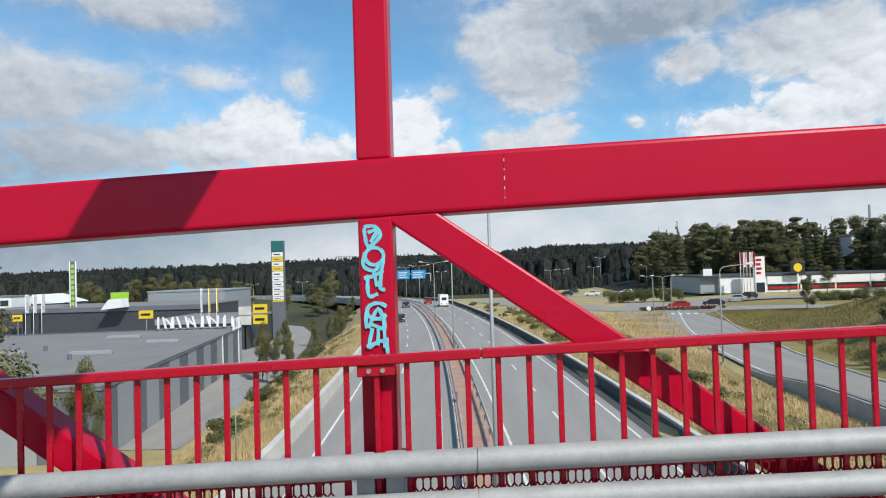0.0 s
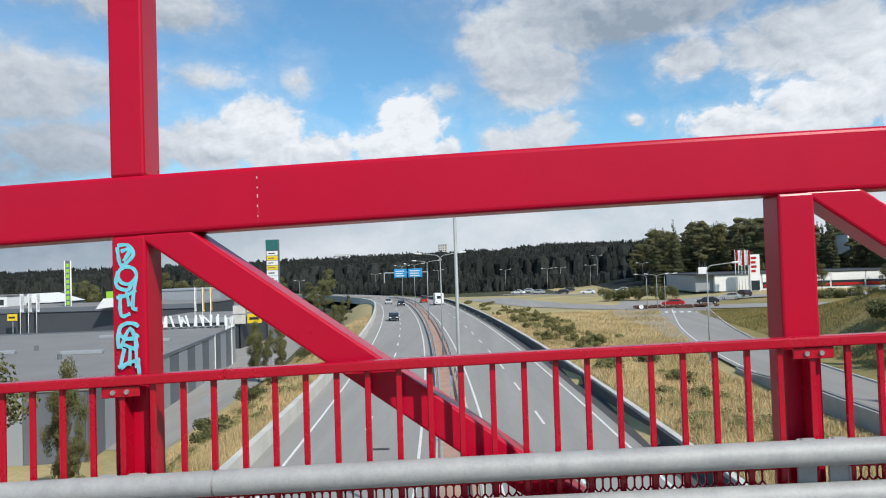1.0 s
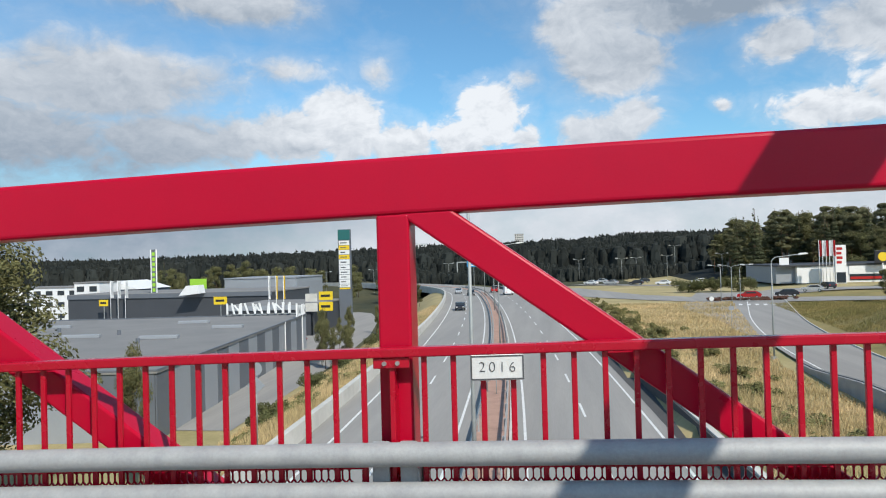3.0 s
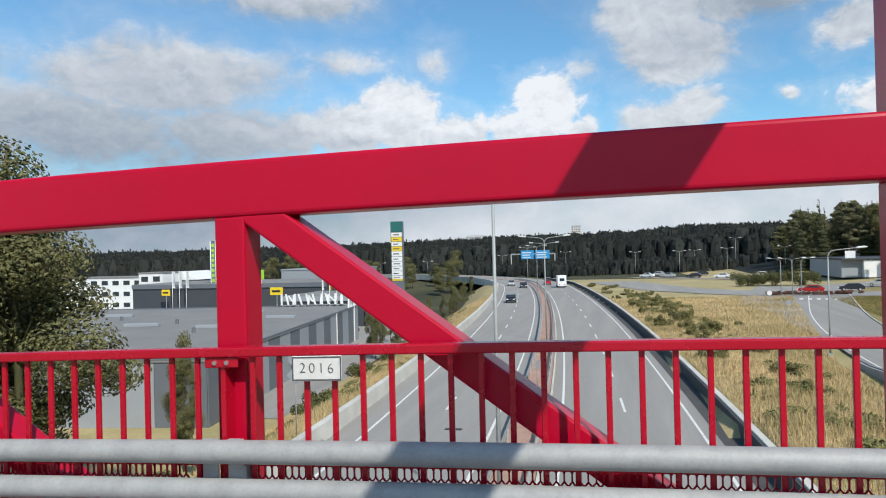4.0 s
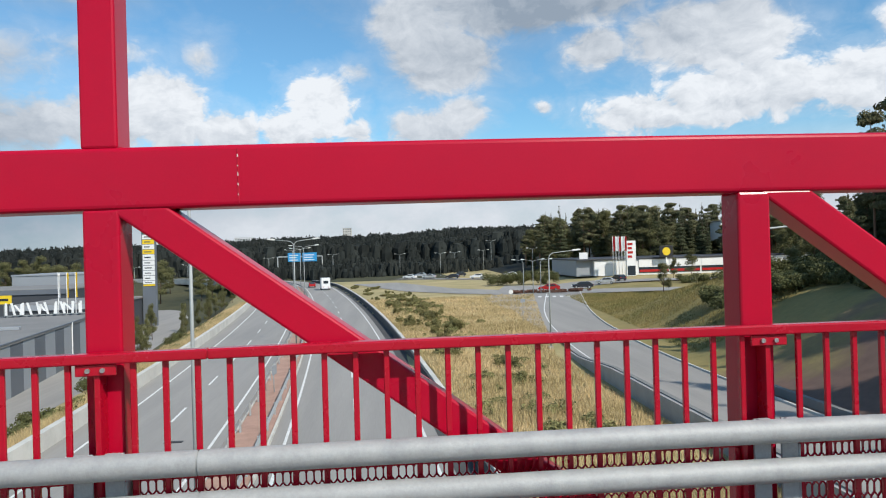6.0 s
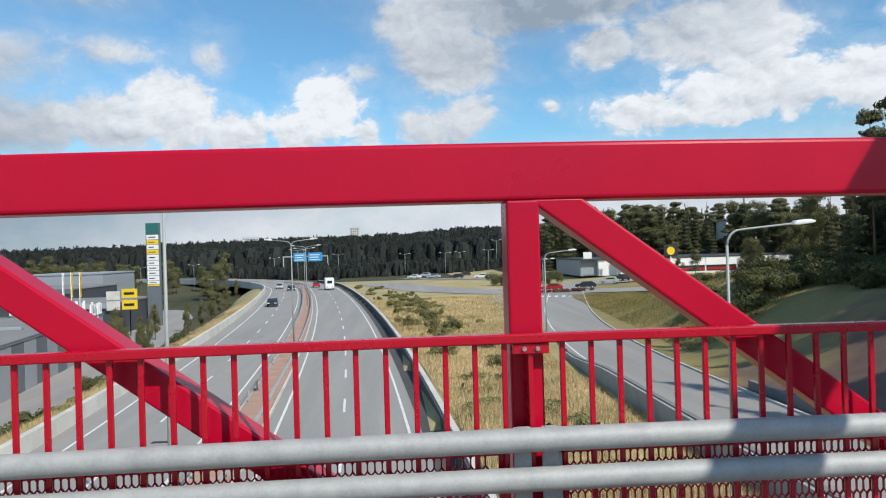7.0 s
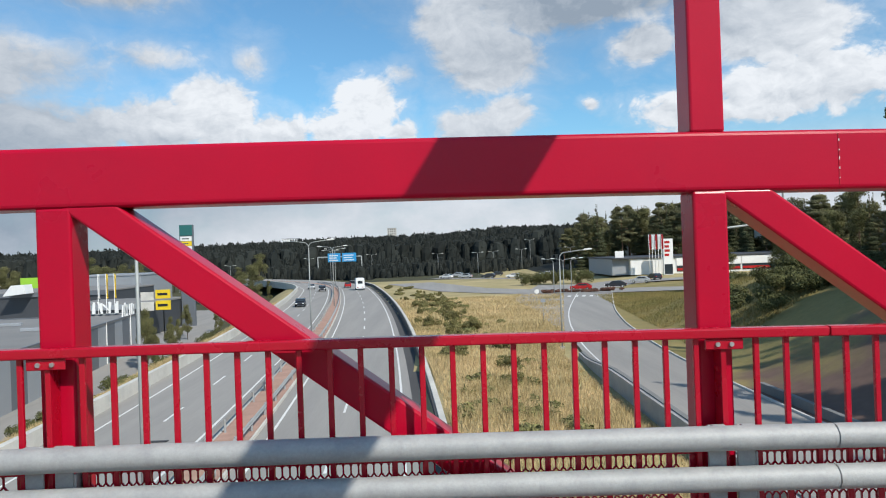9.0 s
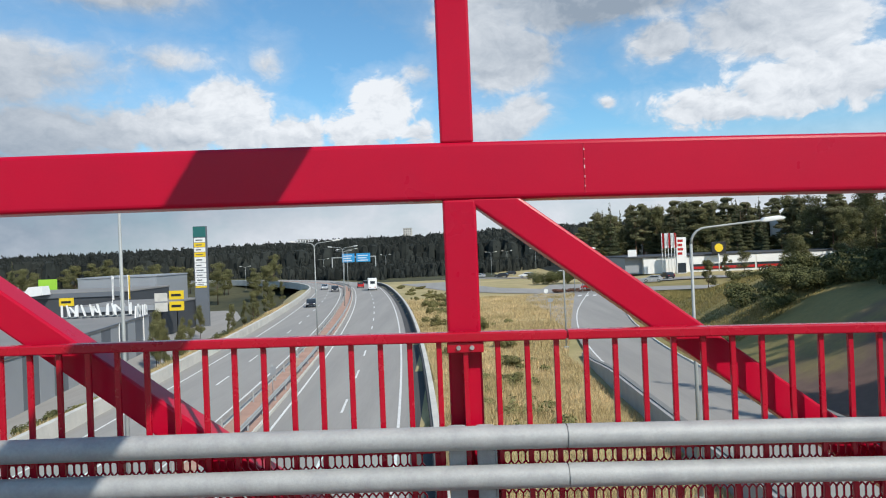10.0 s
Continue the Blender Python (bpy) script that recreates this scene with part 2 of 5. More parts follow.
PINE = mat("pine_needles", (0.165, 0.158, 0.078), 0.8, vary=0.3, scale=0.4, fine=3, bump=0.3, isle=True, spec=0.2)
SPRUCE = mat("spruce_needles", (0.085, 0.094, 0.046), 0.8, vary=0.3, scale=0.4, fine=3, bump=0.3, isle=True, spec=0.2)
BIRCH = mat("birch_leaves", (0.165, 0.160, 0.066), 0.7, vary=0.3, scale=0.5, fine=4, bump=0.2, isle=True, spec=0.2)
BUSH = mat("bush_leaves", (0.125, 0.130, 0.050), 0.75, vary=0.3, scale=0.6, fine=4, bump=0.2, isle=True, spec=0.2)
VERGE_LEAF = mat("verge_leaves", (0.21, 0.19, 0.075), 0.75, vary=0.3, scale=0.6, fine=4, bump=0.2, isle=True, spec=0.2)
FAR = mat("far_forest", (0.034, 0.037, 0.032), 0.95, vary=0.35, scale=0.03, fine=0.25, bump=0.0, second=(0.020, 0.024, 0.023), spec=0.1, isle=True)
SCRUB = mat("roadside_scrub", (0.10, 0.095, 0.052), 0.95, vary=0.35, scale=0.05, fine=0.6, bump=0.2, second=(0.05, 0.055, 0.036), spec=0.1)
DARK_LEAF = mat("dark_broad_leaves", (0.098, 0.092, 0.038), 0.75, vary=0.35, scale=0.5, fine=4, bump=0.2, second=(0.055, 0.056, 0.026), isle=True, spec=0.2)
WEED = mat("green_weeds", (0.22, 0.205, 0.085), 0.85, vary=0.35, scale=0.25, fine=3, bump=0.2, second=(0.13, 0.135, 0.05), isle=True, spec=0.2)
SHORT_GRASS = mat("short_grass_blades", (0.30, 0.235, 0.095), 0.9, vary=0.35, scale=0.16, fine=2, bump=0, second=(0.15, 0.145, 0.05), isle=True, spec=0.2)
STRAW = mat("dry_grass_blades", (0.60, 0.45, 0.25), 0.9, vary=0.35, scale=0.17, fine=3, bump=0, second=(0.34, 0.275, 0.13), isle=True, spec=0.2)
DECK = mat("deck_surface", (0.18, 0.175, 0.17), 0.9, vary=0.1, scale=1, fine=30, bump=0.3)


def bank_mat():
    """Mown grass that gives way to bare soil near the bridge, along a ragged edge."""
    mt = LAWN.copy()
    mt.name = "bank_grass_and_soil"
    nt = mt.node_tree
    N, L = nt.nodes, nt.links
    b = N["Principled BSDF"]
    grass = b.inputs["Base Color"].links[0].from_socket
    geo, sep = N.new("ShaderNodeNewGeometry"), N.new("ShaderNodeSeparateXYZ")
    L.new(geo.outputs["Position"], sep.inputs[0])
    ns = N.new("ShaderNodeTexNoise")
    ns.inputs["Scale"].default_value, ns.inputs["Detail"].default_value = 0.22, 6
    L.new(geo.outputs["Position"], ns.inputs["Vector"])
    add = N.new("ShaderNodeMath")
    add.operation = "MULTIPLY_ADD"
    add.inputs[1].default_value = 26
    L.new(ns.outputs["Fac"], add.inputs[0]), L.new(sep.outputs[1], add.inputs[2])
    mr = N.new("ShaderNodeMapRange")
    mr.inputs["From Min"].default_value, mr.inputs["From Max"].default_value = 61, 53
    L.new(add.outputs[0], mr.inputs["Value"])
    ramp = N.new("ShaderNodeValToRGB")
    ramp.color_ramp.elements[0].color, ramp.color_ramp.elements[1].color = (0.10, 0.062, 0.048, 1), (0.185, 0.115, 0.085, 1)
    n2 = N.new("ShaderNodeTexNoise")
    n2.inputs["Scale"].default_value, n2.inputs["Detail"].default_value = 1.4, 6
    L.new(geo.outputs["Position"], n2.inputs["Vector"]), L.new(n2.outputs["Fac"], ramp.inputs[0])
    mix = N.new("ShaderNodeMix")
    mix.data_type = "RGBA"
    L.new(mr.outputs[0], mix.inputs[0]), L.new(grass, mix.inputs[6]), L.new(ramp.outputs[0], mix.inputs[7])
    L.new(mix.outputs[2], b.inputs["Base Color"])
    return mt


BANK = bank_mat()
# Dark for the east wall's painted shade and shadow; also the drain's iron bars.
SHADE_AND_IRON = mat("wall_shade_and_grate_iron", (0.075, 0.073, 0.072), 0.9, vary=0.15, scale=0.5, fine=8, bump=0.2)
PLANT_RED = mat("reddish_planting", (0.16, 0.075, 0.05), 0.9, vary=0.3, scale=0.6, fine=4, isle=True)


# ---------------------------------------------------------------- helpers of this scene
def mesh(name, verts, faces, material=None, smooth=False):
    me = bpy.data.meshes.new(name)
    me.from_pydata([tuple(v) for v in verts], [], faces)
    if material:
        me.materials.append(material)
    if smooth:
        me.polygons.foreach_set("use_smooth", [True] * len(me.polygons))
    me.update()
    return me


def part(name, bm, material, parent=None, label="", smooth=False):
    """Link a bmesh, or a mesh, as one object, under a parent if one is given."""
    if isinstance(bm, bmesh.types.BMesh):
        me = bpy.data.meshes.new(name)
        bm.to_mesh(me)
        bm.free()
        me.materials.append(material)
        if smooth:
            me.polygons.foreach_set("use_smooth", [True] * len(me.polygons))
    else:
        me = bm
    ob = new(name, me)
    if parent:
        ob.parent = parent
    if label:
        ob["label"] = label
    return ob


def thing(name, at, label, category, group="", kind="", rz=0):
    ob = new(name)
    ob.matrix_world = pose(*at, 0, 0, rz)
    return tagged(ob, label, category, group, kind)


def box(x0, x1, y0, y1, z0, z1, bevel=0.0, bm=None, lift=None, segs=2):
    """A box, bevelled; lift(x) raises it to follow the bridge."""
    bm = bm or bmesh.new()
    vs = [bm.verts.new((x, y, z)) for x in (x0, x1) for y in (y0, y1) for z in (z0, z1)]
    fs = [(0, 1, 3, 2), (4, 6, 7, 5), (0, 4, 5, 1), (2, 3, 7, 6), (0, 2, 6, 4), (1, 5, 7, 3)]
    new_faces = [bm.faces.new([vs[i] for i in f]) for f in fs]
    if bevel:
        es = list({e for f in new_faces for e in f.edges})
        bmesh.ops.bevel(bm, geom=es, offset=bevel, segments=segs, affect="EDGES", profile=0.5)
    return bm


def prism(points, a, b, axis="y", bevel=0.0):
    """A polygon of (u, v) drawn out from a to b along an axis."""
    bm = bmesh.new()
    place = {"y": lambda u, v, w: (u, w, v), "x": lambda u, v, w: (w, u, v), "z": lambda u, v, w: (u, v, w)}[axis]
    r = [[bm.verts.new(place(u, v, w)) for u, v in points] for w in (a, b)]
    bm.faces.new(r[0]), bm.faces.new(r[1][::-1])
    n = len(points)
    for i in range(n):
        bm.faces.new((r[0][i], r[1][i], r[1][(i + 1) % n], r[0][(i + 1) % n]))
    bmesh.ops.recalc_face_normals(bm, faces=bm.faces)
    if bevel:
        bmesh.ops.bevel(bm, geom=list(bm.edges), offset=bevel, segments=2, affect="EDGES", profile=0.5)
    return bm


def tube(points, radius, sides=10, bm=None, end=None, caps=True):
    """A round bar along points; end: the radius at its far end."""
    bm = bm or bmesh.new()
    pts = [Vector(p) for p in points]
    rings = []
    for i, p in enumerate(pts):
        d = (pts[min(i + 1, len(pts) - 1)] - pts[max(i - 1, 0)]).normalized()
        u = d.cross(Vector((0, 1, 0) if abs(d.y) < 0.9 else (1, 0, 0))).normalized()
        v = d.cross(u)
        r = radius if end is None else radius + (end - radius) * i / (len(pts) - 1)
        rings.append([bm.verts.new(p + r * (math.cos(a) * u + math.sin(a) * v)) for a in (2 * math.pi * k / sides for k in range(sides))])
    for a, b in zip(rings, rings[1:]):
        for k in range(sides):
            bm.faces.new((a[k], a[(k + 1) % sides], b[(k + 1) % sides], b[k]))
    if caps:
        bm.faces.new(rings[0][::-1]), bm.faces.new(rings[-1])
    bmesh.ops.recalc_face_normals(bm, faces=bm.faces)
    return bm


# ---------------------------------------------------------------- the bridge
S = 3.0                      # between posts
RISE = lambda x: 0.0355 * ((x - 6) / 3) - 0.01845 * ((x - 6) / 3) ** 2
LIFT = lambda x: RISE(max(-14, min(26, x)))
BAYS = range(-2, 7)


def bent(bm):
    """Raise a bridge part to the camber."""
    for v in bm.verts:
        v.co.z += LIFT(v.co.x)
    return bm


def long_box(x0, x1, y0, y1, z0, z1, bevel, n=6):
    """A straight bar with rounded long edges, cut along its length so that it can follow the camber."""
    prof = []
    k = 3
    for cy, cz, a0 in ((y1 - bevel, z1 - bevel, 0), (y0 + bevel, z1 - bevel, 90), (y0 + bevel, z0 + bevel, 180), (y1 - bevel, z0 + bevel, 270)):
        for i in range(k + 1):
            a = radians(a0 + 90 * i / k)
            prof.append((cy + bevel * math.cos(a), cz + bevel * math.sin(a)))
    bm = bmesh.new()
    rings = [[bm.verts.new((x0 + (x1 - x0) * i / n, y, z)) for y, z in prof] for i in range(n + 1)]
    for a, b in zip(rings, rings[1:]):
        for i in range(len(prof)):
            bm.faces.new((a[i], b[i], b[(i + 1) % len(prof)], a[(i + 1) % len(prof)]))
    bm.faces.new(rings[0][::-1]), bm.faces.new(rings[-1])
    bmesh.ops.recalc_face_normals(bm, faces=bm.faces)
    return bent(bm)


BEAM_Z0, BEAM_Z1 = 1.866, 2.145
RAIL_Z = 1.203               # underside of the handrail at the crown
HALF = 0.080
CROSS_Z = 3.64


def truss(flip, y_at):
    """One side of the bridge. flip: -1 mirrors it across the deck."""
    Y = lambda a, b: (y_at + min(flip * a, flip * b), y_at + max(flip * a, flip * b))
    t = tagged(new("steel_truss"), "bright red painted steel truss girder of a footbridge", "truss", "bridge trusses")
    for k in BAYS:
        x = k * S
        part("top_chord", long_box(x, x + S, *Y(0, 0.2), BEAM_Z0, BEAM_Z1, 0.022), RED, t)
        part("bottom_chord", long_box(x, x + S, *Y(0.0, 0.2), -0.42, -0.14, 0.022), RED, t)
        part("post", bent(box(x - HALF, x + HALF, *Y(0.006, 0.186), -0.15, BEAM_Z0 + 0.004, 0.012)), RED, t)
        if k % 2 == 0:
            part("upright", bent(box(x - HALF, x + HALF, *Y(0.006, 0.186), BEAM_Z1 - 0.004, CROSS_Z + 0.2, 0.012)), RED, t)
        # diagonal: a box section from under the top chord down to the next post's foot
        g = 0.728
        xt, v = x + 0.285, 0.192
        pts = [(xt, BEAM_Z0 + 0.01), (xt - v / g, BEAM_Z0 + 0.01), (xt - v / g + 3.06, BEAM_Z0 - 3.06 * g), (xt + 3.06, BEAM_Z0 - 3.06 * g)]
        pts = [(u, w) for u, w in pts]
        part("diagonal", bent(prism(pts, *Y(0.008, 0.184), "y", 0.012)), RED, t)
        part("weld_seam", bent(box(x + 0.600, x + 0.606, *Y(-0.0025, 0.05), BEAM_Z0 + 0.02, BEAM_Z1 - 0.02, 0.001)), RED_RAIL, t) if k % 2 == 0 else None
        if k % 2 == 0 and flip > 0:
            for i in range(5):
                zc = BEAM_Z0 + 0.05 + i * 0.043
                part("paint_chip", bent(box(x + 0.601, x + 0.6045, -0.0042, -0.0028, zc, zc + 0.006 + 0.005 * (i % 3))), PLATE, t)
    return t


near_truss = truss(1, 0.0)
far_truss = truss(-1, -5.0)
for k in BAYS:
    if k % 2 == 0:
        c = tagged(new("portal_beam"), "red painted steel beam across the top of the bridge", "beam", "portal beams")
        part("beam", bent(box(k * S - 0.16, k * S + 0.16, -5.0, 0.0, CROSS_Z - 0.19, CROSS_Z + 0.19, 0.015)), RED, c)

deck = tagged(new("bridge_deck"), "grey surfaced deck of the footbridge", "deck", kind="structure")
part("slab", long_box(BAYS[0] * S, (BAYS[-1] + 1) * S, -4.95, -0.25, -0.35, 0.0, 0.02, 40), DECK, deck)


def handrail_panel(k):
    """Railing between two posts: handrail, bars, mesh and its frame."""
    x = k * S
    r = tagged(new("railing_panel"), "red painted steel railing with upright bars and expanded mesh", "railing", "railing panels")
    cut = 0.47 if k % 2 == 0 else 0.0
    if cut:
        part("handrail", long_box(x, x + cut - 0.006, -0.115, -0.045, RAIL_Z, RAIL_Z + 0.045, 0.008, 2), RED_RAIL, r)
        part("handrail", long_box(x + cut + 0.006, x + S, -0.115, -0.045, RAIL_Z, RAIL_Z + 0.045, 0.008), RED_RAIL, r)
        part("splice", long_box(x + cut - 0.05, x + cut + 0.05, -0.108, -0.052, RAIL_Z + 0.006, RAIL_Z + 0.038, 0.006, 1), RED_RAIL, r)
    else:
        part("handrail", long_box(x, x + S, -0.115, -0.045, RAIL_Z, RAIL_Z + 0.045, 0.008), RED_RAIL, r)
    for i in range(21):
        bx = x + 3.0 / 22 * (i + 1) + (0.014 if k > 0 else 0.0)
        part("bar", bent(box(bx - 0.0125, bx + 0.0125, -0.086, -0.066, 0.11, RAIL_Z + 0.003, 0.003, segs=1)), RED_RAIL, r)
    part("bottom_rail", long_box(x + 0.12, x + S - 0.12, -0.10, -0.05, 0.08, 0.12, 0.006), RED_RAIL, r)
    # expanded mesh behind the bars
    x0, x1, z1, pw, ph = x + 0.16, x + S - 0.16, 0.684, 0.034, 0.066
    verts, faces = [], []

    def strand(a, b, w=0.0036, d=0.004):
        (ax, az), (bx, bz) = a, b
        n = Vector((bz - az, 0, ax - bx)).normalized() * w
        o = len(verts)
        for (px, pz) in ((ax, az), (bx, bz)):
            for sy in (-d, d):
                for sn in (-1, 1):
                    verts.append((px + sn * n.x, -0.056 + sy, pz + sn * n.z + LIFT(px)))
        faces.extend(((o, o + 1, o + 5, o + 4), (o + 3, o + 2, o + 6, o + 7), (o + 1, o + 3, o + 7, o + 5), (o + 2, o, o + 4, o + 6)))

    # staggered rows of pointed oval holes, closed by the frame above
    cols, rows = int((x1 - x0) / pw), 9
    for c in range(cols):
        for q in range(rows):
            z = z1 - q * ph
            cx = x0 + c * pw + (pw / 2 if q % 2 else 0)
            if not q:
                strand((cx, z - ph * 0.16), (cx - pw * 0.2, z + 0.002)), strand((cx, z - ph * 0.16), (cx + pw * 0.2, z + 0.002))
            strand((cx, z - (0.16 * ph if not q else 0)), (cx, z - ph * 0.70))
            strand((cx, z - ph * 0.70), (cx - pw / 2, z - ph)), strand((cx, z - ph * 0.70), (cx + pw / 2, z - ph))
    part("mesh_panel", mesh("mesh_panel", verts, faces, RED_RAIL), None, r, "dark red expanded metal mesh")
    part("mesh_frame", long_box(x + 0.13, x + S - 0.13, -0.064, -0.046, 0.682, 0.722, 0.003), RED_RAIL, r)
    for sx in (x + 0.13, x + S - 0.16):
        part("mesh_frame", bent(box(sx, sx + 0.03, -0.064, -0.046, 0.12, 0.681, 0.003, segs=1)), RED_RAIL, r)
    # bracket that holds the handrail to the post
    part("bracket", bent(box(x - 0.085, x + 0.085, -0.100, -0.088, RAIL_Z - 0.050, RAIL_Z - 0.001, 0.003, segs=1)), RED_RAIL, r)
    part("bracket_fin", bent(box(x - 0.012, x + 0.012, -0.085, 0.004, 0.55, RAIL_Z - 0.004, 0.002, segs=1)), RED_RAIL, r)
    for s in (-1, 1):
        bm = tube([(x + s * 0.031, -0.109, RAIL_Z - 0.026), (x + s * 0.031, -0.099, RAIL_Z - 0.026)], 0.011, 8)
        part("bolt", bent(bm), BOLT, r, "plain steel bolt head")
    return r


for k in BAYS:
    handrail_panel(k)

# galvanised guard rails: two pipes on brackets
PIPE_Y, PIPE_Z, PIPE_R = -0.168, 0.776, 0.054
for z in (PIPE_Z, PIPE_Z - 0.178):
    g = tagged(new("guard_pipe"), "dull galvanised steel guard pipe along the railing", "guard rail", "guard pipes")
    cuts = [-6.0] + [k * S + 0.44 for k in (-2, 0, 2, 4)] + [20.9]
    for a, b in zip(cuts, cuts[1:]):
        n = 8
        pts = [(a + 0.003 + (b - a - 0.006) * i / n, PIPE_Y, z) for i in range(n + 1)]
        bm = bent(tube(pts, PIPE_R, 24, caps=False))
        part("pipe", bm, ZINC, g, smooth=True)
        pts = [(b - 0.06, PIPE_Y, z), (b + 0.06, PIPE_Y, z)]
        part("sleeve", bent(tube(pts, PIPE_R - 0.005, 20)), ZINC, g, smooth=True)
for k in BAYS:
    x = k * S
    b = tagged(new("guard_rail_bracket"), "galvanised steel bracket holding the guard pipes", "bracket", "guard rail brackets")
    for s in (-1, 1):
        part("plate", bent(box(x + 0.01 + s * 0.065 - 0.040, x + 0.01 + s * 0.065 + 0.040, -0.118, -0.104, -0.02, 0.822, 0.003, segs=1)), ZINC, b)
        part("lug", bent(box(x + 0.01 + s * 0.065 - 0.03, x + 0.01 + s * 0.065 + 0.03, -0.150, -0.119, 0.800, 0.827, 0.004, segs=1)), ZINC, b)
    part("web", bent(box(x + 0.115, x + 0.127, -0.118, -0.03, -0.02, 0.70, 0.003, segs=1)), ZINC, b)


# ---------------------------------------------------------------- ground and roads
ROAD_Z, YARD_Z = -7.6, -13.6


def road_line():
    """The highway's middle, as (x, y, heading) every 2 m: a gentle curve, then a tighter one to the far left."""
    pts, x, y, a = [], 2.4, -60.0, 0.0
    while len(pts) < 330:
        y_slope = 0.024 + 2 * 0.0003015 * y
        if y < 196 and len(pts) < 140:
            a = math.atan(y_slope)
            x = 1.778 - 0.024 * y - 0.0003015 * y * y
        else:
            a = min(a + 2.0 / 210, radians(82))
            x -= 2.0 * math.sin(a)
        pts.append((x, y, a))
        y += 2.0 * math.cos(a)
    return pts


ROAD = road_line()
MID = lambda y: 1.778 - 0.024 * y - 0.0003015 * y * y


def smooth(a, b, v):
    t = max(0.0, min(1.0, (v - a) / (b - a)))
    return t * t * (3 - 2 * t)


def ground(x, y):
    yy = max(-60, min(y, 230))
    o = x - MID(yy)
    n = noise.noise(Vector((x * 0.09, y * 0.09, 3))) * 0.5 + noise.noise(Vector((x * 0.3, y * 0.3, 9))) * 0.14
    z = ROAD_Z - 0.15
    if o < -10.4:
        low = YARD_Z + 5.2 * smooth(215, 330, y)
        z = ROAD_Z - 0.25 + (low - ROAD_Z + 0.25) * smooth(-11, -25, o) + n * 0.5 * smooth(-10.4, -13, o) * smooth(-27, -20, o)
    elif o > 10.45:
        z = ROAD_Z + 0.75 - 0.55 * smooth(11, 19, o) + n * 0.7 * smooth(10.5, 12.5, o)
        if x > 20.5 and y < 75:
            z = ROAD_Z - 0.15
        if y >= 60:
            z = z * (1 - smooth(60, 90, y)) + (ROAD_Z + 0.35 * smooth(60, 150, y) - 0.05) * smooth(60, 90, y)
        bank = smooth(30.3, 44, x - 0.10 * max(0, y - 40)) * (1 - smooth(70, 125, y)) * smooth(-30, 10, y)
        z = z + bank * (5.6 + n * 0.6)
        z += 1.2 * smooth(120, 190, y) * smooth(45, 70, x)
        z += 3.0 * smooth(205, 300, y) * smooth(30, 80, x) + 3 * smooth(60, 90, x) * (1 - smooth(70, 125, y))
    far = smooth(420, 1000, y)
    z += far * (4 + 6 * noise.noise(Vector((x * 0.0022, y * 0.001, 5))) + 12 * smooth(-500, 0, x) * (1 - smooth(500, 1000, x)))
    z += 3.4 * smooth(300, 420, y)
    if y > 300:
        z += noise.noise(Vector((x * 0.012, y * 0.012, 1))) * 0.8
    return z


def axis(fine0, fine1, step, far0, far1, grow):
    v = list(np.arange(fine0, fine1 + 0.01, step))
    d, a = step, v[-1]
    while a < far1:
        d *= grow
        a += d
        v.append(a)
    d, a = step, v[0]
    while a > far0:
        d *= grow
        a -= d
        v.insert(0, a)
    return [float(q) for q in v]


def build_ground():
    xs, ys = axis(-34, 60, 1.0, -3500, 3500, 1.09), axis(0, 130, 1.5, -400, 4200, 1.06)
    verts = [(x, y, ground(x, y)) for y in ys for x in xs]
    nx = len(xs)
    faces = [(j * nx + i, j * nx + i + 1, (j + 1) * nx + i + 1, (j + 1) * nx + i) for j in range(len(ys) - 1) for i in range(nx - 1)]
    me = mesh("ground", verts, faces)
    for q in (GRASS, BANK, FAR, SCRUB):
        me.materials.append(q)
    for p in me.polygons:
        x, y, _ = p.center
        p.use_smooth = True
        if y > 400 or (x > 48 and y > 235):
            p.material_index = 2
        elif (y > 232 and x < 30) or (y > 92 and x < MID(min(y, 230)) - 19):
            p.material_index = 3
        elif x > 29 and y < 160:
            p.material_index = 1
    tagged(new("ground", me), "dry late-summer grass verges and banks beside the highway", "ground", kind="structure")


build_ground()


def ribbon(line, o0, o1, z, a=0, b=None, dash=None):
    """A strip along a line between two offsets to its right, every step of it or in dashes (on, off)."""
    verts, faces = [], []
    b = len(line) - 1 if b is None else b
    for i in range(a, b):
        if dash and (i - a) % (dash[0] + dash[1]) >= dash[0]:
            continue
        o = len(verts)
        for j in (i, i + 1):
            x, y, h = line[j]
            zz = z(x, y) if callable(z) else z
            for off in (o0(y) if callable(o0) else o0, o1):
                verts.append((x + off * math.cos(h), y + off * math.sin(h), zz))
        faces.append((o, o + 1, o + 3, o + 2))
    return verts, faces


def strip(name, label, category, line, o0, o1, z, material, **kw):
    return tagged(new(name, mesh(name, *ribbon(line, o0, o1, z, **kw), material)), label, category, kind="structure")


strip("road", "grey asphalt dual carriageway of a motorway", "road", ROAD, -10.2, 10.3, ROAD_Z, ASPHALT)
for o, dash in ((-8.45, None), (-2.0, None), (1.6, None), (8.5, None), (-5.2, (2, 4)), (5.1, (2, 4))):
    strip("trim", "white painted road line" if not dash else "white dashed lane line", "road marking", ROAD, o - 0.075, o + 0.075, ROAD_Z + 0.012, PAINT, a=20, dash=dash)


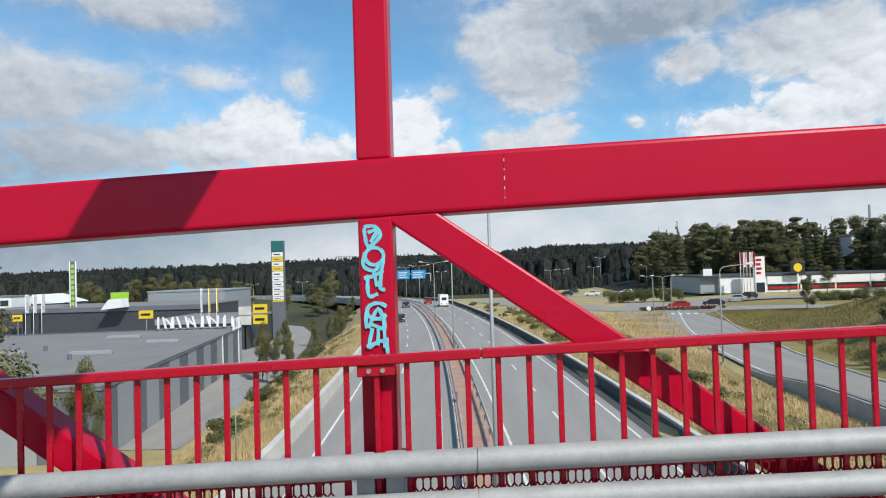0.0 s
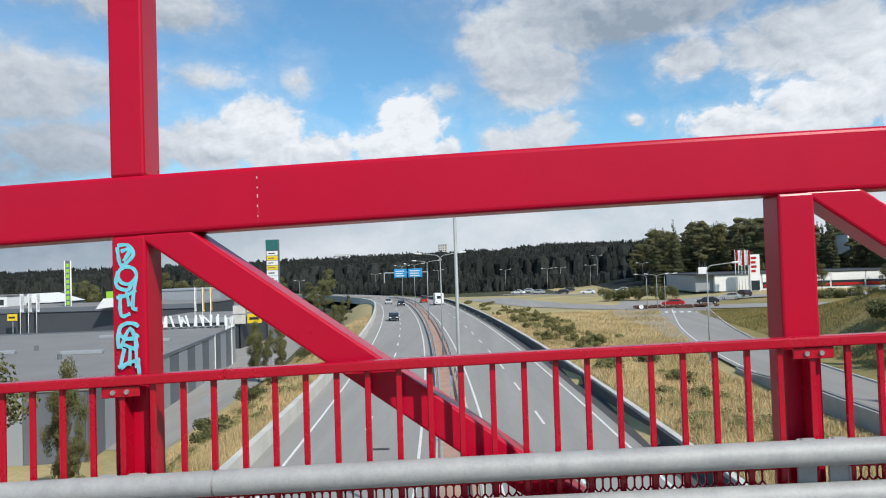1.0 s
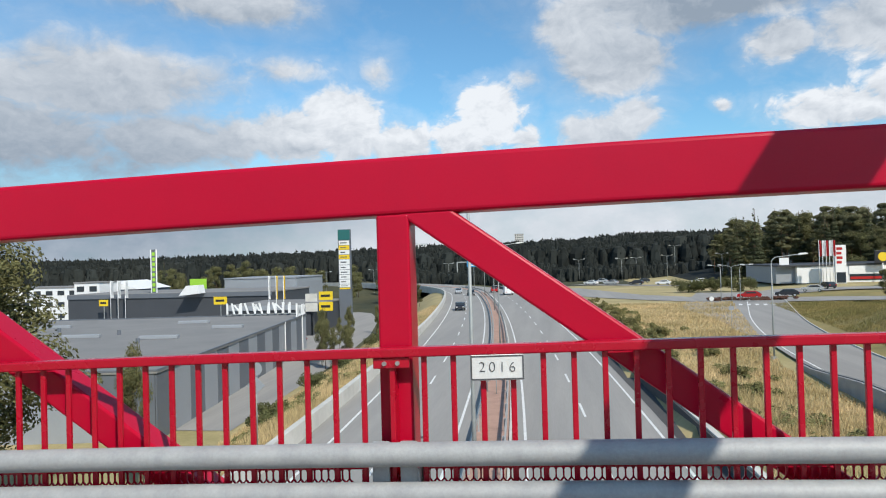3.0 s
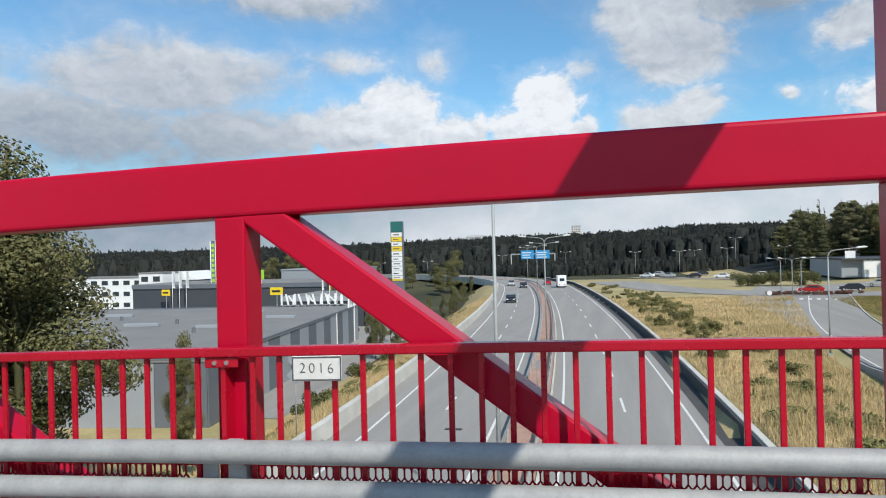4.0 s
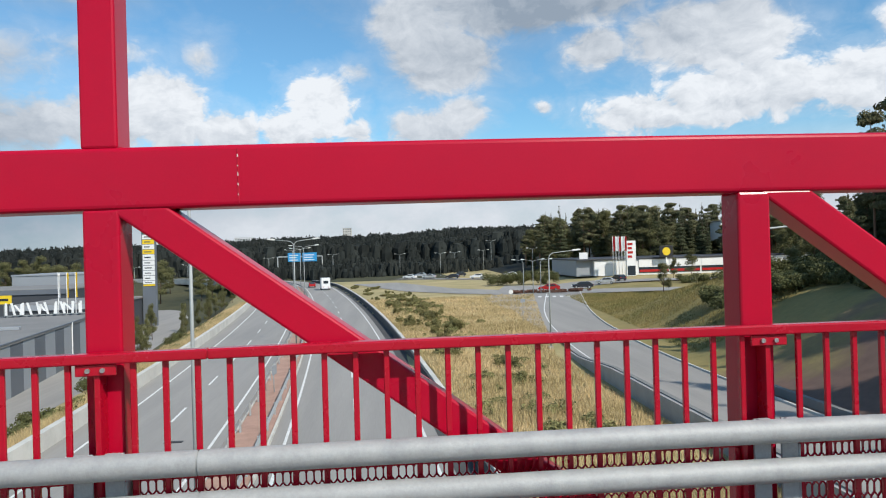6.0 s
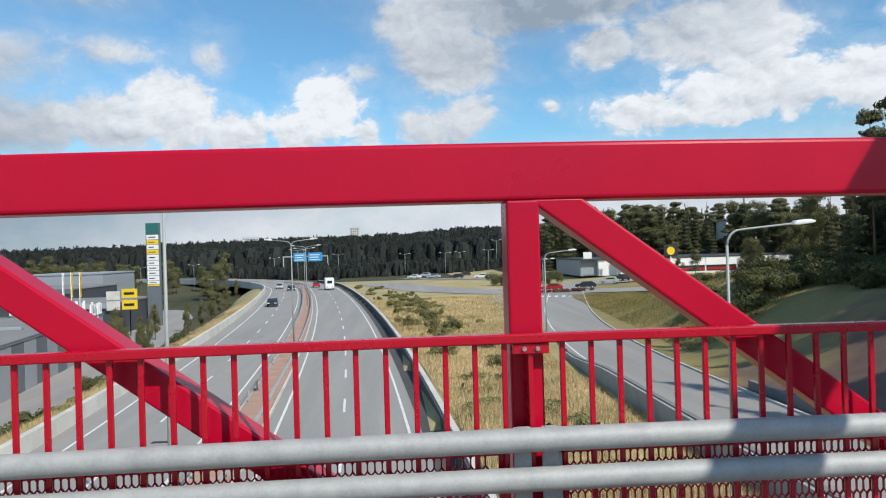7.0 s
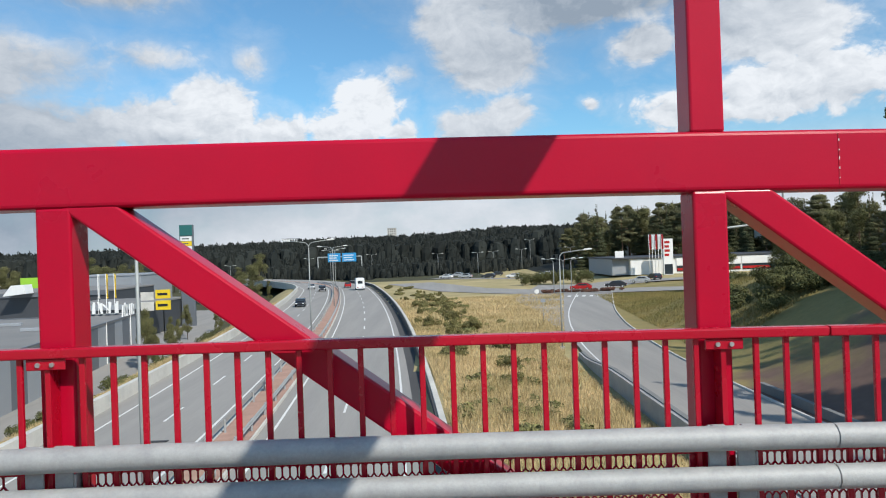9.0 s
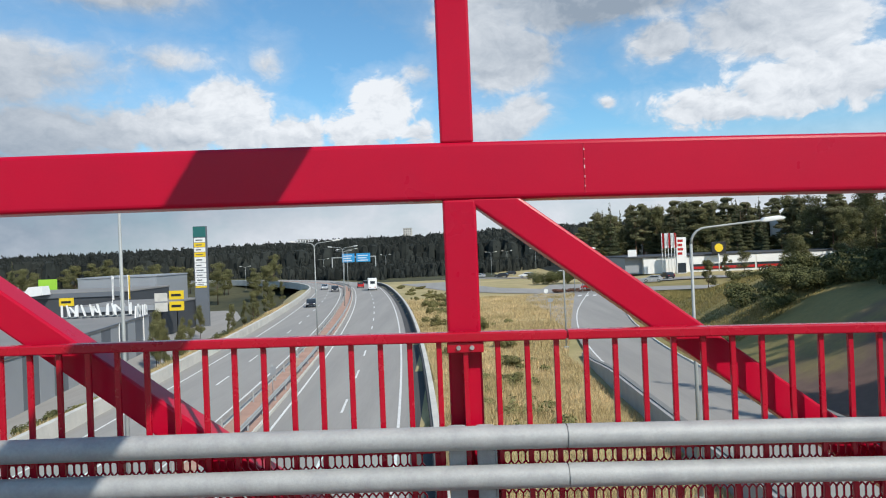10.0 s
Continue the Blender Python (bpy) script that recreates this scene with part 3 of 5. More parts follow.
def wall_along(name, label, line, o0, o1, z0, z1, material, a=0, b=None, cap=0.0):
    """A low wall with thickness along a line."""
    b = len(line) - 1 if b is None else b
    verts, faces = [], []
    for i in range(a, b + 1):
        x, y, h = line[i]
        for off, zz in ((o0, z0), (o0 + cap, z1), (o1 - cap, z1), (o1, z0)):
            verts.append((x + off * math.cos(h), y + off * math.sin(h), zz(x, y) if callable(zz) else zz))
    n = b - a
    for i in range(n):
        for k in range(3):
            faces.append((4 * i + k, 4 * i + k + 1, 4 * i + 4 + k + 1, 4 * i + 4 + k))
    faces += [(0, 1, 2, 3), (4 * n + 3, 4 * n + 2, 4 * n + 1, 4 * n)]
    return tagged(new(name, mesh(name, verts, faces, material)), label, "wall", kind="structure")


wall_along("wall_west", "pale sunlit concrete barrier wall along the carriageway", ROAD, -10.50, -10.0, ROAD_Z - 1.2, ROAD_Z + 0.9, CONCRETE, cap=0.06)
# The near-black wall colour paints in the shade on its road side.
wall_along("wall_east", "concrete barrier wall with its shade painted dark and a pale coping", ROAD, 10.15, 10.60, ROAD_Z - 0.3, ROAD_Z + 0.72, SHADE_AND_IRON, b=150, cap=0.03)
wall_along("coping", "pale concrete coping on the barrier wall", ROAD, 10.30, 10.66, ROAD_Z + 0.724, ROAD_Z + 0.80, CONCRETE, b=150, cap=0.02)
# Dark strip painted as the wall's cast shadow on the asphalt; no real gutter.
strip("gutter", "painted shadow of the barrier wall along the carriageway edge", "gutter", ROAD, 9.15, 10.15, ROAD_Z + 0.008, SHADE_AND_IRON, b=150)
median = wall_along("median_strip", "reddish paved median strip between kerbs", ROAD, -1.05, 0.75, ROAD_Z - 0.1, ROAD_Z + 0.12, BRICK, cap=0.02)
for o in (-1.22, 0.755):
    wall_along("kerb", "pale concrete kerb of the median", ROAD, o, o + 0.165, ROAD_Z - 0.1, ROAD_Z + 0.14, CONCRETE, cap=0.02)


def guardrail(o, side, a, b):
    g = tagged(new("median_guardrail"), "galvanised steel motorway guardrail on short posts", "guardrail", "median guardrails")
    verts, faces = [], []
    prof = [(0, 0.44), (0.05, 0.50), (0.0, 0.58), (0.05, 0.66), (0, 0.74), (-0.02, 0.74), (-0.02, 0.44)]
    line = ROAD[a:b]
    for x, y, h in line:
        for u, w in prof:
            q = o + side * u
            verts.append((x + q * math.cos(h), y + q * math.sin(h), ROAD_Z + 0.1 + w))
    m = len(prof)
    for i in range(len(line) - 1):
        for k in range(m):
            faces.append((m * i + k, m * i + (k + 1) % m, m * i + m + (k + 1) % m, m * i + m + k))
    part("rail", mesh("rail", verts, faces, ZINC), None, g)
    bm = box(-0.05, 0.05, -0.04, 0.04, 0, 0.72, 0.006, segs=1)
    first = None
    for x, y, h in line[::2]:
        q = o - side * 0.08
        if first is None:
            first = part("post", bm, ZINC, g)
            p = first
        else:
            p = part("post", first.data, None, g)
        p.location = (x + q * math.cos(h), y + q * math.sin(h), ROAD_Z + 0.1)


guardrail(-0.92, -1, 38, 150)
guardrail(0.62, 1, 38, 150)

# slip road on the right, junction and yard
RAMP = []
ramp_pts = [(25.9, -60), (25.9, 0), (26.2, 36), (26.6, 56), (28.6, 76), (32.6, 100), (38.5, 125), (44.5, 150), (50, 172)]
for (xa, ya), (xb, yb) in zip(ramp_pts, ramp_pts[1:]):
    n = max(2, int((yb - ya) / 3))
    for i in range(n):
        t = i / n
        RAMP.append((xa + (xb - xa) * t, ya + (yb - ya) * t))
sm = np.array(RAMP)
for _ in range(12):
    sm[1:-1] = (sm[:-2] + 2 * sm[1:-1] + sm[2:]) / 4
RAMP = [(float(x), float(y), math.atan2(-(sm[min(i + 1, len(sm) - 1)][0] - sm[max(i - 1, 0)][0]), sm[min(i + 1, len(sm) - 1)][1] - sm[max(i - 1, 0)][1])) for i, (x, y) in enumerate(sm)]
above = lambda d: (lambda x, y: max(ROAD_Z, ground(x, y)) + d)
strip("slip_road", "grey asphalt slip road running down beside the motorway", "road", RAMP, lambda y: -3.4 - 2.6 * smooth(70, 95, y) - 7.5 * smooth(92, 130, y), 3.5, above(0.06), ASPHALT)
strip("trim", "white painted edge line of the slip road", "road marking", RAMP, -2.95, -2.80, above(0.075), PAINT)
for i in range(6):
    o = -5.6 + i * 1.3
    strip("trim", "white painted crossing stripe", "road marking", RAMP, o, o + 0.6, above(0.08), PAINT, a=len(RAMP) - 14, b=len(RAMP) - 13)
ramp_end = next(i for i, p in enumerate(RAMP) if p[1] > 57)
wall_along("wall_slip_road", "grey concrete wall beside the slip road, dark along its top", RAMP, -4.0, -3.55, ROAD_Z - 0.8, lambda x, y: ROAD_Z + 0.25 + 0.75 * smooth(58, 44, y), WORN_CONCRETE, b=ramp_end)
wall_along("coping", "dark weathered concrete coping on the slip road wall", RAMP, -3.80, -3.50, lambda x, y: ROAD_Z + 0.254 + 0.75 * smooth(58, 44, y), lambda x, y: ROAD_Z + 0.32 + 0.75 * smooth(58, 44, y), DARK_CONCRETE, b=ramp_end)
wall_along("kerb", "pale concrete kerb along the slip road", RAMP, 3.5, 3.68, ROAD_Z - 0.3, above(0.18), CONCRETE, cap=0.02)
wall_along("wall_bank", "low concrete retaining edge under the bare bank", RAMP, 4.6, 4.9, ROAD_Z - 0.3, ROAD_Z + 0.4, DARK_CONCRETE, a=4, b=34)


def sheet(name, label, category, pts, z, material):
    bm = bmesh.new()
    bm.faces.new([bm.verts.new((x, y, z)) for x, y in pts])
    bmesh.ops.recalc_face_normals(bm, faces=bm.faces)
    if bm.faces[:][0].normal.z < 0:
        bmesh.ops.reverse_faces(bm, faces=bm.faces)
    return tagged(part(name, bm, material), label, category, kind="structure")


def band(name, label, pts, width, lift, material):
    line = []
    for (xa, ya), (xb, yb) in zip(pts, pts[1:]):
        n = max(1, int(math.hypot(xb - xa, yb - ya) / 3))
        h = math.atan2(-(xb - xa), yb - ya)
        line += [(xa + (xb - xa) * i / n, ya + (yb - ya) * i / n, h) for i in range(n)]
    line.append((*pts[-1], h))
    return strip(name, label, "road", line, -width / 2, width / 2, lambda x, y: ground(x, y) + lift, material)


band("side_road", "grey asphalt cross road at the junction", [(5, 210), (18, 165), (30, 148), (45, 143), (70, 138), (110, 128)], 13, 0.10, ASPHALT)
band("car_park", "grey asphalt forecourt beside the junction", [(44, 158), (60, 168), (110, 160)], 16, 0.07, ASPHALT)
band("far_lane", "pale asphalt lane beyond the verge", [(12, 240), (40, 215), (70, 205)], 7, 0.12, ASPHALT)
sheet("yard", "grey asphalt yard around the stores", "pavement", [(-260, 62), (-26.0, 62), (-29.5, 110), (-34.5, 150), (-42, 190), (-50, 215), (-64, 232), (-260, 232)], YARD_Z + 0.05, ASPHALT)


# ---------------------------------------------------------------- plants
def leaf_cloud(blobs, count, size, seed, flat=0.5, jitter=0.0):
    """Many small bent leaf clumps scattered through blobs (x, y, z, rx, rz)."""
    rng = random.Random(seed)
    verts, faces = [], []
    weights = [b[3] * b[3] * b[4] for b in blobs]
    for _ in range(count):
        bx, by, bz, rx, rz = rng.choices(blobs, weights)[0]
        d = Vector((rng.gauss(0, 1), rng.gauss(0, 1), rng.gauss(0, 1))).normalized() * (rng.random() ** 0.4)
        c = Vector((bx + d.x * rx, by + d.y * rx, bz + d.z * rz))
        n = (d + Vector((rng.uniform(-1, 1), rng.uniform(-1, 1), rng.uniform(-0.3, 1))) * flat).normalized()
        u = n.orthogonal().normalized()
        u = Matrix.Rotation(rng.uniform(0, 6.28), 3, n) @ u
        v = n.cross(u)
        s = size * rng.uniform(0.6, 1.5)
        o = len(verts)
        k = rng.uniform(0.5, 1.0)
        verts += [c + u * s, c + v * s * k * 0.8 - n * s * 0.25, c - u * s * 0.9, c - v * s * k * 0.7 - n * s * 0.2, c + n * s * 0.25]
        faces += [(o, o + 1, o + 4), (o + 1, o + 2, o + 4), (o + 2, o + 3, o + 4), (o + 3, o, o + 4)]
    return verts, faces


def trunk_bm(h, r, limbs, seed, top=0.15):
    rng = random.Random(seed)
    bend = [rng.uniform(-0.02, 0.02) * h for _ in range(2)]
    pts = [(bend[0] * t * t, bend[1] * t * t, h * t) for t in (0, 0.25, 0.5, 0.75, 1.0)]
    bm = tube(pts, r, 7, end=r * top)
    for zz, ln, rise in limbs:
        a = rng.uniform(0, 6.28)
        t = zz / h
        p = Vector((bend[0] * t * t, bend[1] * t * t, zz))
        q = p + Vector((math.cos(a) * ln, math.sin(a) * ln, rise))
        tube([p, p.lerp(q, 0.5) + Vector((0, 0, rise * 0.1)), q], r * (1 - t) * 0.5 + 0.02, 5, bm, end=0.015)
    return bm


def make_tree(kind, h, seed, count, size=0.0):
    rng = random.Random(seed)
    if kind == "pine":
        limbs = [(h * rng.uniform(0.45, 0.92), h * 0.10, h * 0.03) for _ in range(9)]
        blobs = []
        for _ in range(30):
            t = rng.uniform(0.42, 0.98)
            w = 0.065 * (1 - smooth(0.75, 1.0, t)) + 0.012
            blobs.append((rng.gauss(0, w) * h, rng.gauss(0, w) * h, h * t, h * rng.uniform(0.04, 0.085), h * rng.uniform(0.015, 0.045)))
        leaf, bark, r = PINE, PINE_BARK, h * 0.011
        label = "tall pine with a bare reddish trunk and high crown"
    elif kind == "spruce":
        limbs = [(h * t, h * 0.16 * (1 - t), -h * 0.02) for t in (0.12 + 0.07 * i for i in range(12))]
        blobs = []
        for t in (0.08 + 0.06 * i for i in range(16)):
            w = h * 0.15 * (1 - t) + 0.15
            for _ in range(3):
                a = rng.uniform(0, 6.28)
                blobs.append((math.cos(a) * w * 0.45, math.sin(a) * w * 0.45, h * t, w * 0.62, h * 0.032))
        leaf, bark, r = SPRUCE, BARK, h * 0.013
        label = "dark green spruce with a pointed layered crown"
    else:
        limbs = [(h * rng.uniform(0.25, 0.8), h * 0.18, h * 0.12) for _ in range(9)]
        near_axis = lambda: max(-0.15, min(0.15, rng.gauss(0, 0.10))) * h
        blobs = [(near_axis(), near_axis(), h * rng.uniform(0.28, 0.95), h * rng.uniform(0.07, 0.13), h * rng.uniform(0.06, 0.11)) for _ in range(22)]
        blobs = [b if b[2] < 0.8 * h else (b[0] * 0.5, b[1] * 0.5, *b[2:]) for b in blobs]
        leaf, bark, r = BIRCH, BARK, h * 0.014
        label = "leafy green broadleaf tree with a loose crown"
    t = tagged(new(kind + "_tree"), label, "tree")
    part("trunk", trunk_bm(h, r, limbs, seed), bark, t, smooth=True)
    part("crown", mesh("crown", *leaf_cloud(blobs, count, size or h * 0.0165, seed), leaf), None, t)
    return t


rng = random.Random(5)
STOCK = {k: [make_tree(k, 20.0, 40 + 7 * i + len(k), 8000, 0.20) for i in range(3)] for k in ("pine", "spruce", "birch")}
used = set()


def plant(kind, x, y, h, group="", label="", z=None, slim=1.0):
    src = STOCK[kind][rng.randrange(3)]
    s = h / 20.0
    m = pose(x, y, (ground(x, y) if z is None else z) - 0.15, 0, 0, rng.uniform(0, 360))
    ob = copy_thing(src, m) if src in used else src
    used.add(src)
    ob.matrix_basis = m @ Matrix.Diagonal((s * slim * rng.uniform(0.9, 1.15), s * slim * rng.uniform(0.9, 1.15), s, 1))
    tagged(ob, label, group=group)
    return ob


# the wood behind the stores on the right
for i in range(300):
    t = rng.random()
    az = radians(10.6 + 25 * t)
    d = rng.uniform(232, 320) - 60 * smooth(0.55, 1, t)
    x, y = 8.9 + d * math.sin(az), -3.5 + d * math.cos(az)
    plant(rng.choices(("pine", "spruce", "birch"), (4, 7, 2))[0], x, y, rng.uniform(10, 21) * (0.65 + 0.35 * smooth(0, 0.08, t)), "wood behind the stores")
# dark trees by the bank on the right
STOCK["tall_spruce"] = [make_tree("spruce", 20.0, 300 + i, 9000, 0.19) for i in range(3)]
STOCK["tall_pine"] = [make_tree("pine", 20.0, 320 + i, 8000, 0.19) for i in range(3)]
for i in range(34):
    az = radians(33.8 + 14 * i / 34 + rng.uniform(-0.4, 0.4))
    d = rng.uniform(80, 122)
    plant(rng.choice(("tall_spruce", "tall_spruce", "tall_pine")), 9 + d * math.sin(az), -3.5 + d * math.cos(az), rng.uniform(15, 20) + 7 * smooth(36, 40, math.degrees(az)), "trees above the bank")
for x, y, h in ((61, 44, 17), (66, 36, 20), (70, 48, 19), (63, 30, 18), (73, 40, 21), (58, 26, 16), (68, 26, 18), (55.5, 51, 18), (58, 56, 21), (60, 51, 20), (55, 45, 17), (63, 59, 22), (65, 53, 19), (53.5, 40, 17)):
    plant("tall_pine" if h % 2 else "tall_spruce", x, y, h, "trees above the bank")
# tall wood south of the bank, whose shade falls on it
for i in range(22):
    plant("tall_spruce", 57 + 34 * rng.random(), 2 + 36 * rng.random(), rng.uniform(22, 28), "trees above the bank")
for i in range(16):
    plant("tall_spruce", 45 + 12 * rng.random(), 21 * rng.random(), rng.uniform(20, 26), "trees above the bank", slim=1.25)
for i in range(18):
    plant("tall_spruce", 51 + 13 * rng.random(), 22 + 24 * rng.random(), rng.uniform(22, 27), "trees above the bank", slim=1.3)
for x, y, h in ((62, 104, 8), (66, 112, 9), (71, 108, 7), (58, 128, 6), (82, 172, 6.5), (97, 173, 6), (76, 168, 5)):
    plant("birch", x, y, h, "young trees by the store")
for i, (x, y, h) in enumerate(((-27.6, 32.3, 22), (-33.5, 35, 21), (-32, 27, 20))):
    big = make_tree("birch", h, 90 + i, 34000, 0.12)
    big.children[1].data.materials[0] = DARK_LEAF
    big.location, big.scale = (x, y, ground(x, y) - 0.2), (1.15, 1.15, 1.0)
    tagged(big, "tall leafy broadleaf tree beside the warehouse", group="tall trees by the warehouse")
for x, y, h in ((-25.5, 45, 10.2), (-27.2, 47, 7.6), (-24.2, 44, 6.2), (-30.5, 104, 8.5), (-29.0, 101, 7.5), (-27.6, 100, 6.2), (-31.5, 108, 8), (-26.4, 103, 5.4), (-32.5, 112, 7), (-33, 122, 6), (-36, 140, 7), (-38, 146, 6)):
    plant("birch", x, y, h, "young birches on the embankment", "young green birch on the grassy embankment", slim=0.55)
for x, y, h in ((-128, 236, 17), (-122, 240, 12)):
    plant("spruce", x, y, h, "spruces behind the stores")
for i in range(12):
    y = rng.uniform(96, 190)
    plant("birch", MID(y) - rng.uniform(17, 25), y, rng.uniform(3.5, 6.5), "young birches on the embankment", "young green birch on the grassy embankment", slim=0.6)
for i in range(34):
    plant("birch", rng.uniform(-150, -50), rng.uniform(236, 290), rng.uniform(9, 14), "trees behind the yard")

for x, y, h in ((52, 45, 14), (56, 49, 16), (60, 44, 16), (49, 52, 11), (64, 52, 17), (68, 46, 17)):
    plant("tall_spruce", x, y, h, "trees beside the bank")


def far_woods(name, label, count, region, hmin, hmax, seed, sprays=12):
    """Distant trees, each a ragged cone or dome, as one mass."""
    r = random.Random(seed)
    verts, faces = [], []
    for _ in range(count):
        x, y = region(r)
        h = r.uniform(hmin, hmax)
        z0 = ground(x, y) - 1
        w = h * r.uniform(0.13, 0.30)
        spire = r.random() < 0.35
        rings = ((0.0, 0.8), (0.35, 1.0), (0.7, 0.5 if spire else 0.85), (0.92, 0.22 if spire else 0.62))
        o, n = len(verts), 7
        for t, k in rings:
            for q in range(n):
                a = 6.283 * q / n
                rr = w * k * r.uniform(0.7, 1.25)
                verts.append((x + rr * math.cos(a), y + rr * math.sin(a), z0 + h * (t + r.uniform(-0.05, 0.05))))
        verts.append((x, y, z0 + h * (1.0 if spire else 0.96)))
        for j in range(len(rings) - 1):
            for q in range(n):
                faces.append((o + j * n + q, o + j * n + (q + 1) % n, o + (j + 1) * n + (q + 1) % n, o + (j + 1) * n + q))
        top = o + n * (len(rings) - 1)
        faces += [(top + q, top + (q + 1) % n, o + n * len(rings)) for q in range(n)]
        # ragged sprays of foliage that break the outline
        for _k in range(sprays):
            t = 0.15 + 0.9 * r.random()
            a = r.uniform(0, 6.283)
            rr = w * (1.15 - 0.75 * t) * r.uniform(0.8, 1.3)
            cx, cy, cz = x + rr * math.cos(a), y + rr * math.sin(a), z0 + h * t
            q = h * r.uniform(0.035, 0.10)
            o = len(verts)
            verts += [(cx - q * r.random(), cy, cz - q), (cx + q, cy + q * r.uniform(-1, 1), cz - q * r.random()), (cx + q * r.uniform(-0.6, 0.6), cy, cz + q * r.uniform(0.6, 1.6))]
            faces.append((o, o + 1, o + 2))
    tagged(new(name, mesh(name, verts, faces, FAR)), label, "forest", kind="stuff")


def belt(d0, d1, a0, a1):
    def at(r):
        d, a = r.uniform(d0, d1), radians(r.uniform(a0, a1))
        return 6 + d * math.sin(a), d * math.cos(a)
    return at


far_woods("near_belt_woods", "dark mixed forest edge beyond the motorway bend", 7000, belt(365, 480, -50, 14), 8, 14, 3)
far_woods("hill_woods", "dark forest covering the low far hills", 7000, belt(560, 1150, -52, 30), 8, 16, 4, 8)
far_woods("ridge_woods", "distant forest ridge along the horizon", 3600, belt(1150, 1900, -55, 35), 12, 20, 6, 6)


def beyond_bend(r):
    """Behind the outer side of the motorway bend."""
    x, y, h = ROAD[r.randrange(158, 325)]
    o = r.uniform(15, 110)
    return x + o * math.cos(h), y + o * math.sin(h)


far_woods("bend_woods", "dark scrub and young forest behind the motorway bend", 2600, beyond_bend, 3.0, 6.5, 7, 16)


def bushes(name, label, spots, seed, material):
    """Rounded clumps of shrubs along a bank, one object each."""
    r = random.Random(seed)
    for x, y, w, h in spots:
        blobs = [(r.gauss(0, 0.35) * w, r.gauss(0, 0.35) * w, h * r.uniform(0.25, 0.75), w * 0.33, h * 0.3) for _ in range(9)]
        b = tagged(new(name), label, "bush", name.replace("_", " ") + "s")
        b.location = (x, y, ground(x, y) - 0.1)
        part("foliage", mesh("foliage", *leaf_cloud(blobs, int(900 * w), 0.075 + 0.014 * w, r.randrange(9999)), material), None, b)


bushes("embankment_bush", "rounded green bush in dry grass on the embankment", [(-19, 38, 1.9, 1.5), (-22, 37, 2.3, 2.0), (-25, 36, 2.4, 2.2), (-20, 31, 1.6, 1.2), (-17, 48, 1.8, 1.4), (-21, 60, 2, 1.8), (-22, 75, 2.2, 2), (-24, 92, 2.4, 2.4), (-26, 118, 2.5, 2.4)], 8, BUSH)
bushes("verge_bush", "low green shrub among dry verge grass", [(MID(y) + 15.5 + 2.5 * math.sin(y * 1.7), y, 1.2 + 0.5 * math.sin(y * 2.3), 1.1 + 0.4 * math.cos(y)) for y in range(46, 190, 6)], 9, VERGE_LEAF)
bushes("bank_bush", "dense dark shrub on top of the bank", [(40.5 + 0.9 * i + 2.5 * math.sin(i * 2.1), 66 - 1.5 * i + 3 * math.cos(i * 1.3), 3.0, 2.1) for i in range(12)] + [(46 + i * 1.6, 68 - i, 3.2, 2.6) for i in range(6)] + [(60 + i * 3, 58 + i * 3, 4, 4) for i in range(6)], 10, BUSH)
bushes("store_hedge", "rounded dark green shrub by the store forecourt", [(72 + 3.4 * i, 152 - i, 2.6, 2.2 + 0.8 * math.sin(i)) for i in range(8)] + [(34 + i * 2.4, 176, 3, 3.6) for i in range(7)], 11, BUSH)
bushes("verge_shrub", "soft olive-green shrub in a strip along the verge", [(MID(y) + 14.5 + 0.03 * y + 1.6 * math.sin(y), y, 1.1 + 0.3 * math.sin(y * 3), 1.1) for y in range(82, 150, 4)], 12, VERGE_LEAF)
bushes("island_planting", "low reddish planting on the junction island", [(33 + 1.9 * i, 141.5 + math.sin(i), 1.6, 0.9) for i in range(8)], 13, PLANT_RED)


def grass_stuff(name, label, count, region, hmin, hmax, seed, material):
    r = random.Random(seed)
    verts, faces = [], []
    for _ in range(count):
        x, y = region(r)
        z = ground(x, y) - 0.03
        thick = noise.noise(Vector((x * 0.16, y * 0.16, 2)))
        h = r.uniform(hmin, hmax) * (1 + 0.7 * thick)
        a = r.uniform(0, 6.28)
        w = 0.010 + 0.0003 * y
        lx, ly = r.gauss(0, 0.22) * h, r.gauss(0, 0.22) * h
        o = len(verts)
        verts += [(x - w * math.cos(a), y - w * math.sin(a), z), (x + w * math.cos(a), y + w * math.sin(a), z), (x + lx, y + ly, z + h)]
        faces.append((o, o + 1, o + 2))
    tagged(new(name, mesh(name, verts, faces, material)), label, "grass", kind="stuff")


def right_verge(r):
    y = 18 + 120 * r.random() ** 1.5
    return r.uniform(MID(y) + 10.8, 22.0 + max(0, y - 60) * 0.18), y


def left_verge(r):
    y = 18 + 130 * r.random() ** 1.4
    o = r.uniform(-24, -10.7)
    return MID(y) + o, y


grass_stuff("verge_grass", "tall dry straw-coloured grass between motorway and slip road", 120000, right_verge, 0.12, 0.45, 21, STRAW)
grass_stuff("embankment_grass", "tall dry yellow-green grass on the embankment", 120000, left_verge, 0.2, 0.6, 22, STRAW)


def weed_patches(name, label, spots, seed, material):
    """Low broad-leaved weeds in loose patches, as one mass."""
    r = random.Random(seed)
    blobs = []
    for x, y, w in spots:
        for _ in range(3):
            px, py = x + r.gauss(0, w), y + r.gauss(0, w)
            q = r.uniform(0.25, 0.7) * w
            blobs.append((px, py, ground(px, py) + 0.12, q, 0.22 + 0.25 * r.random()))
    tagged(new(name, mesh(name, *leaf_cloud(blobs, 260 * len(spots), 0.10, seed), material)), label, "weeds", kind="stuff")


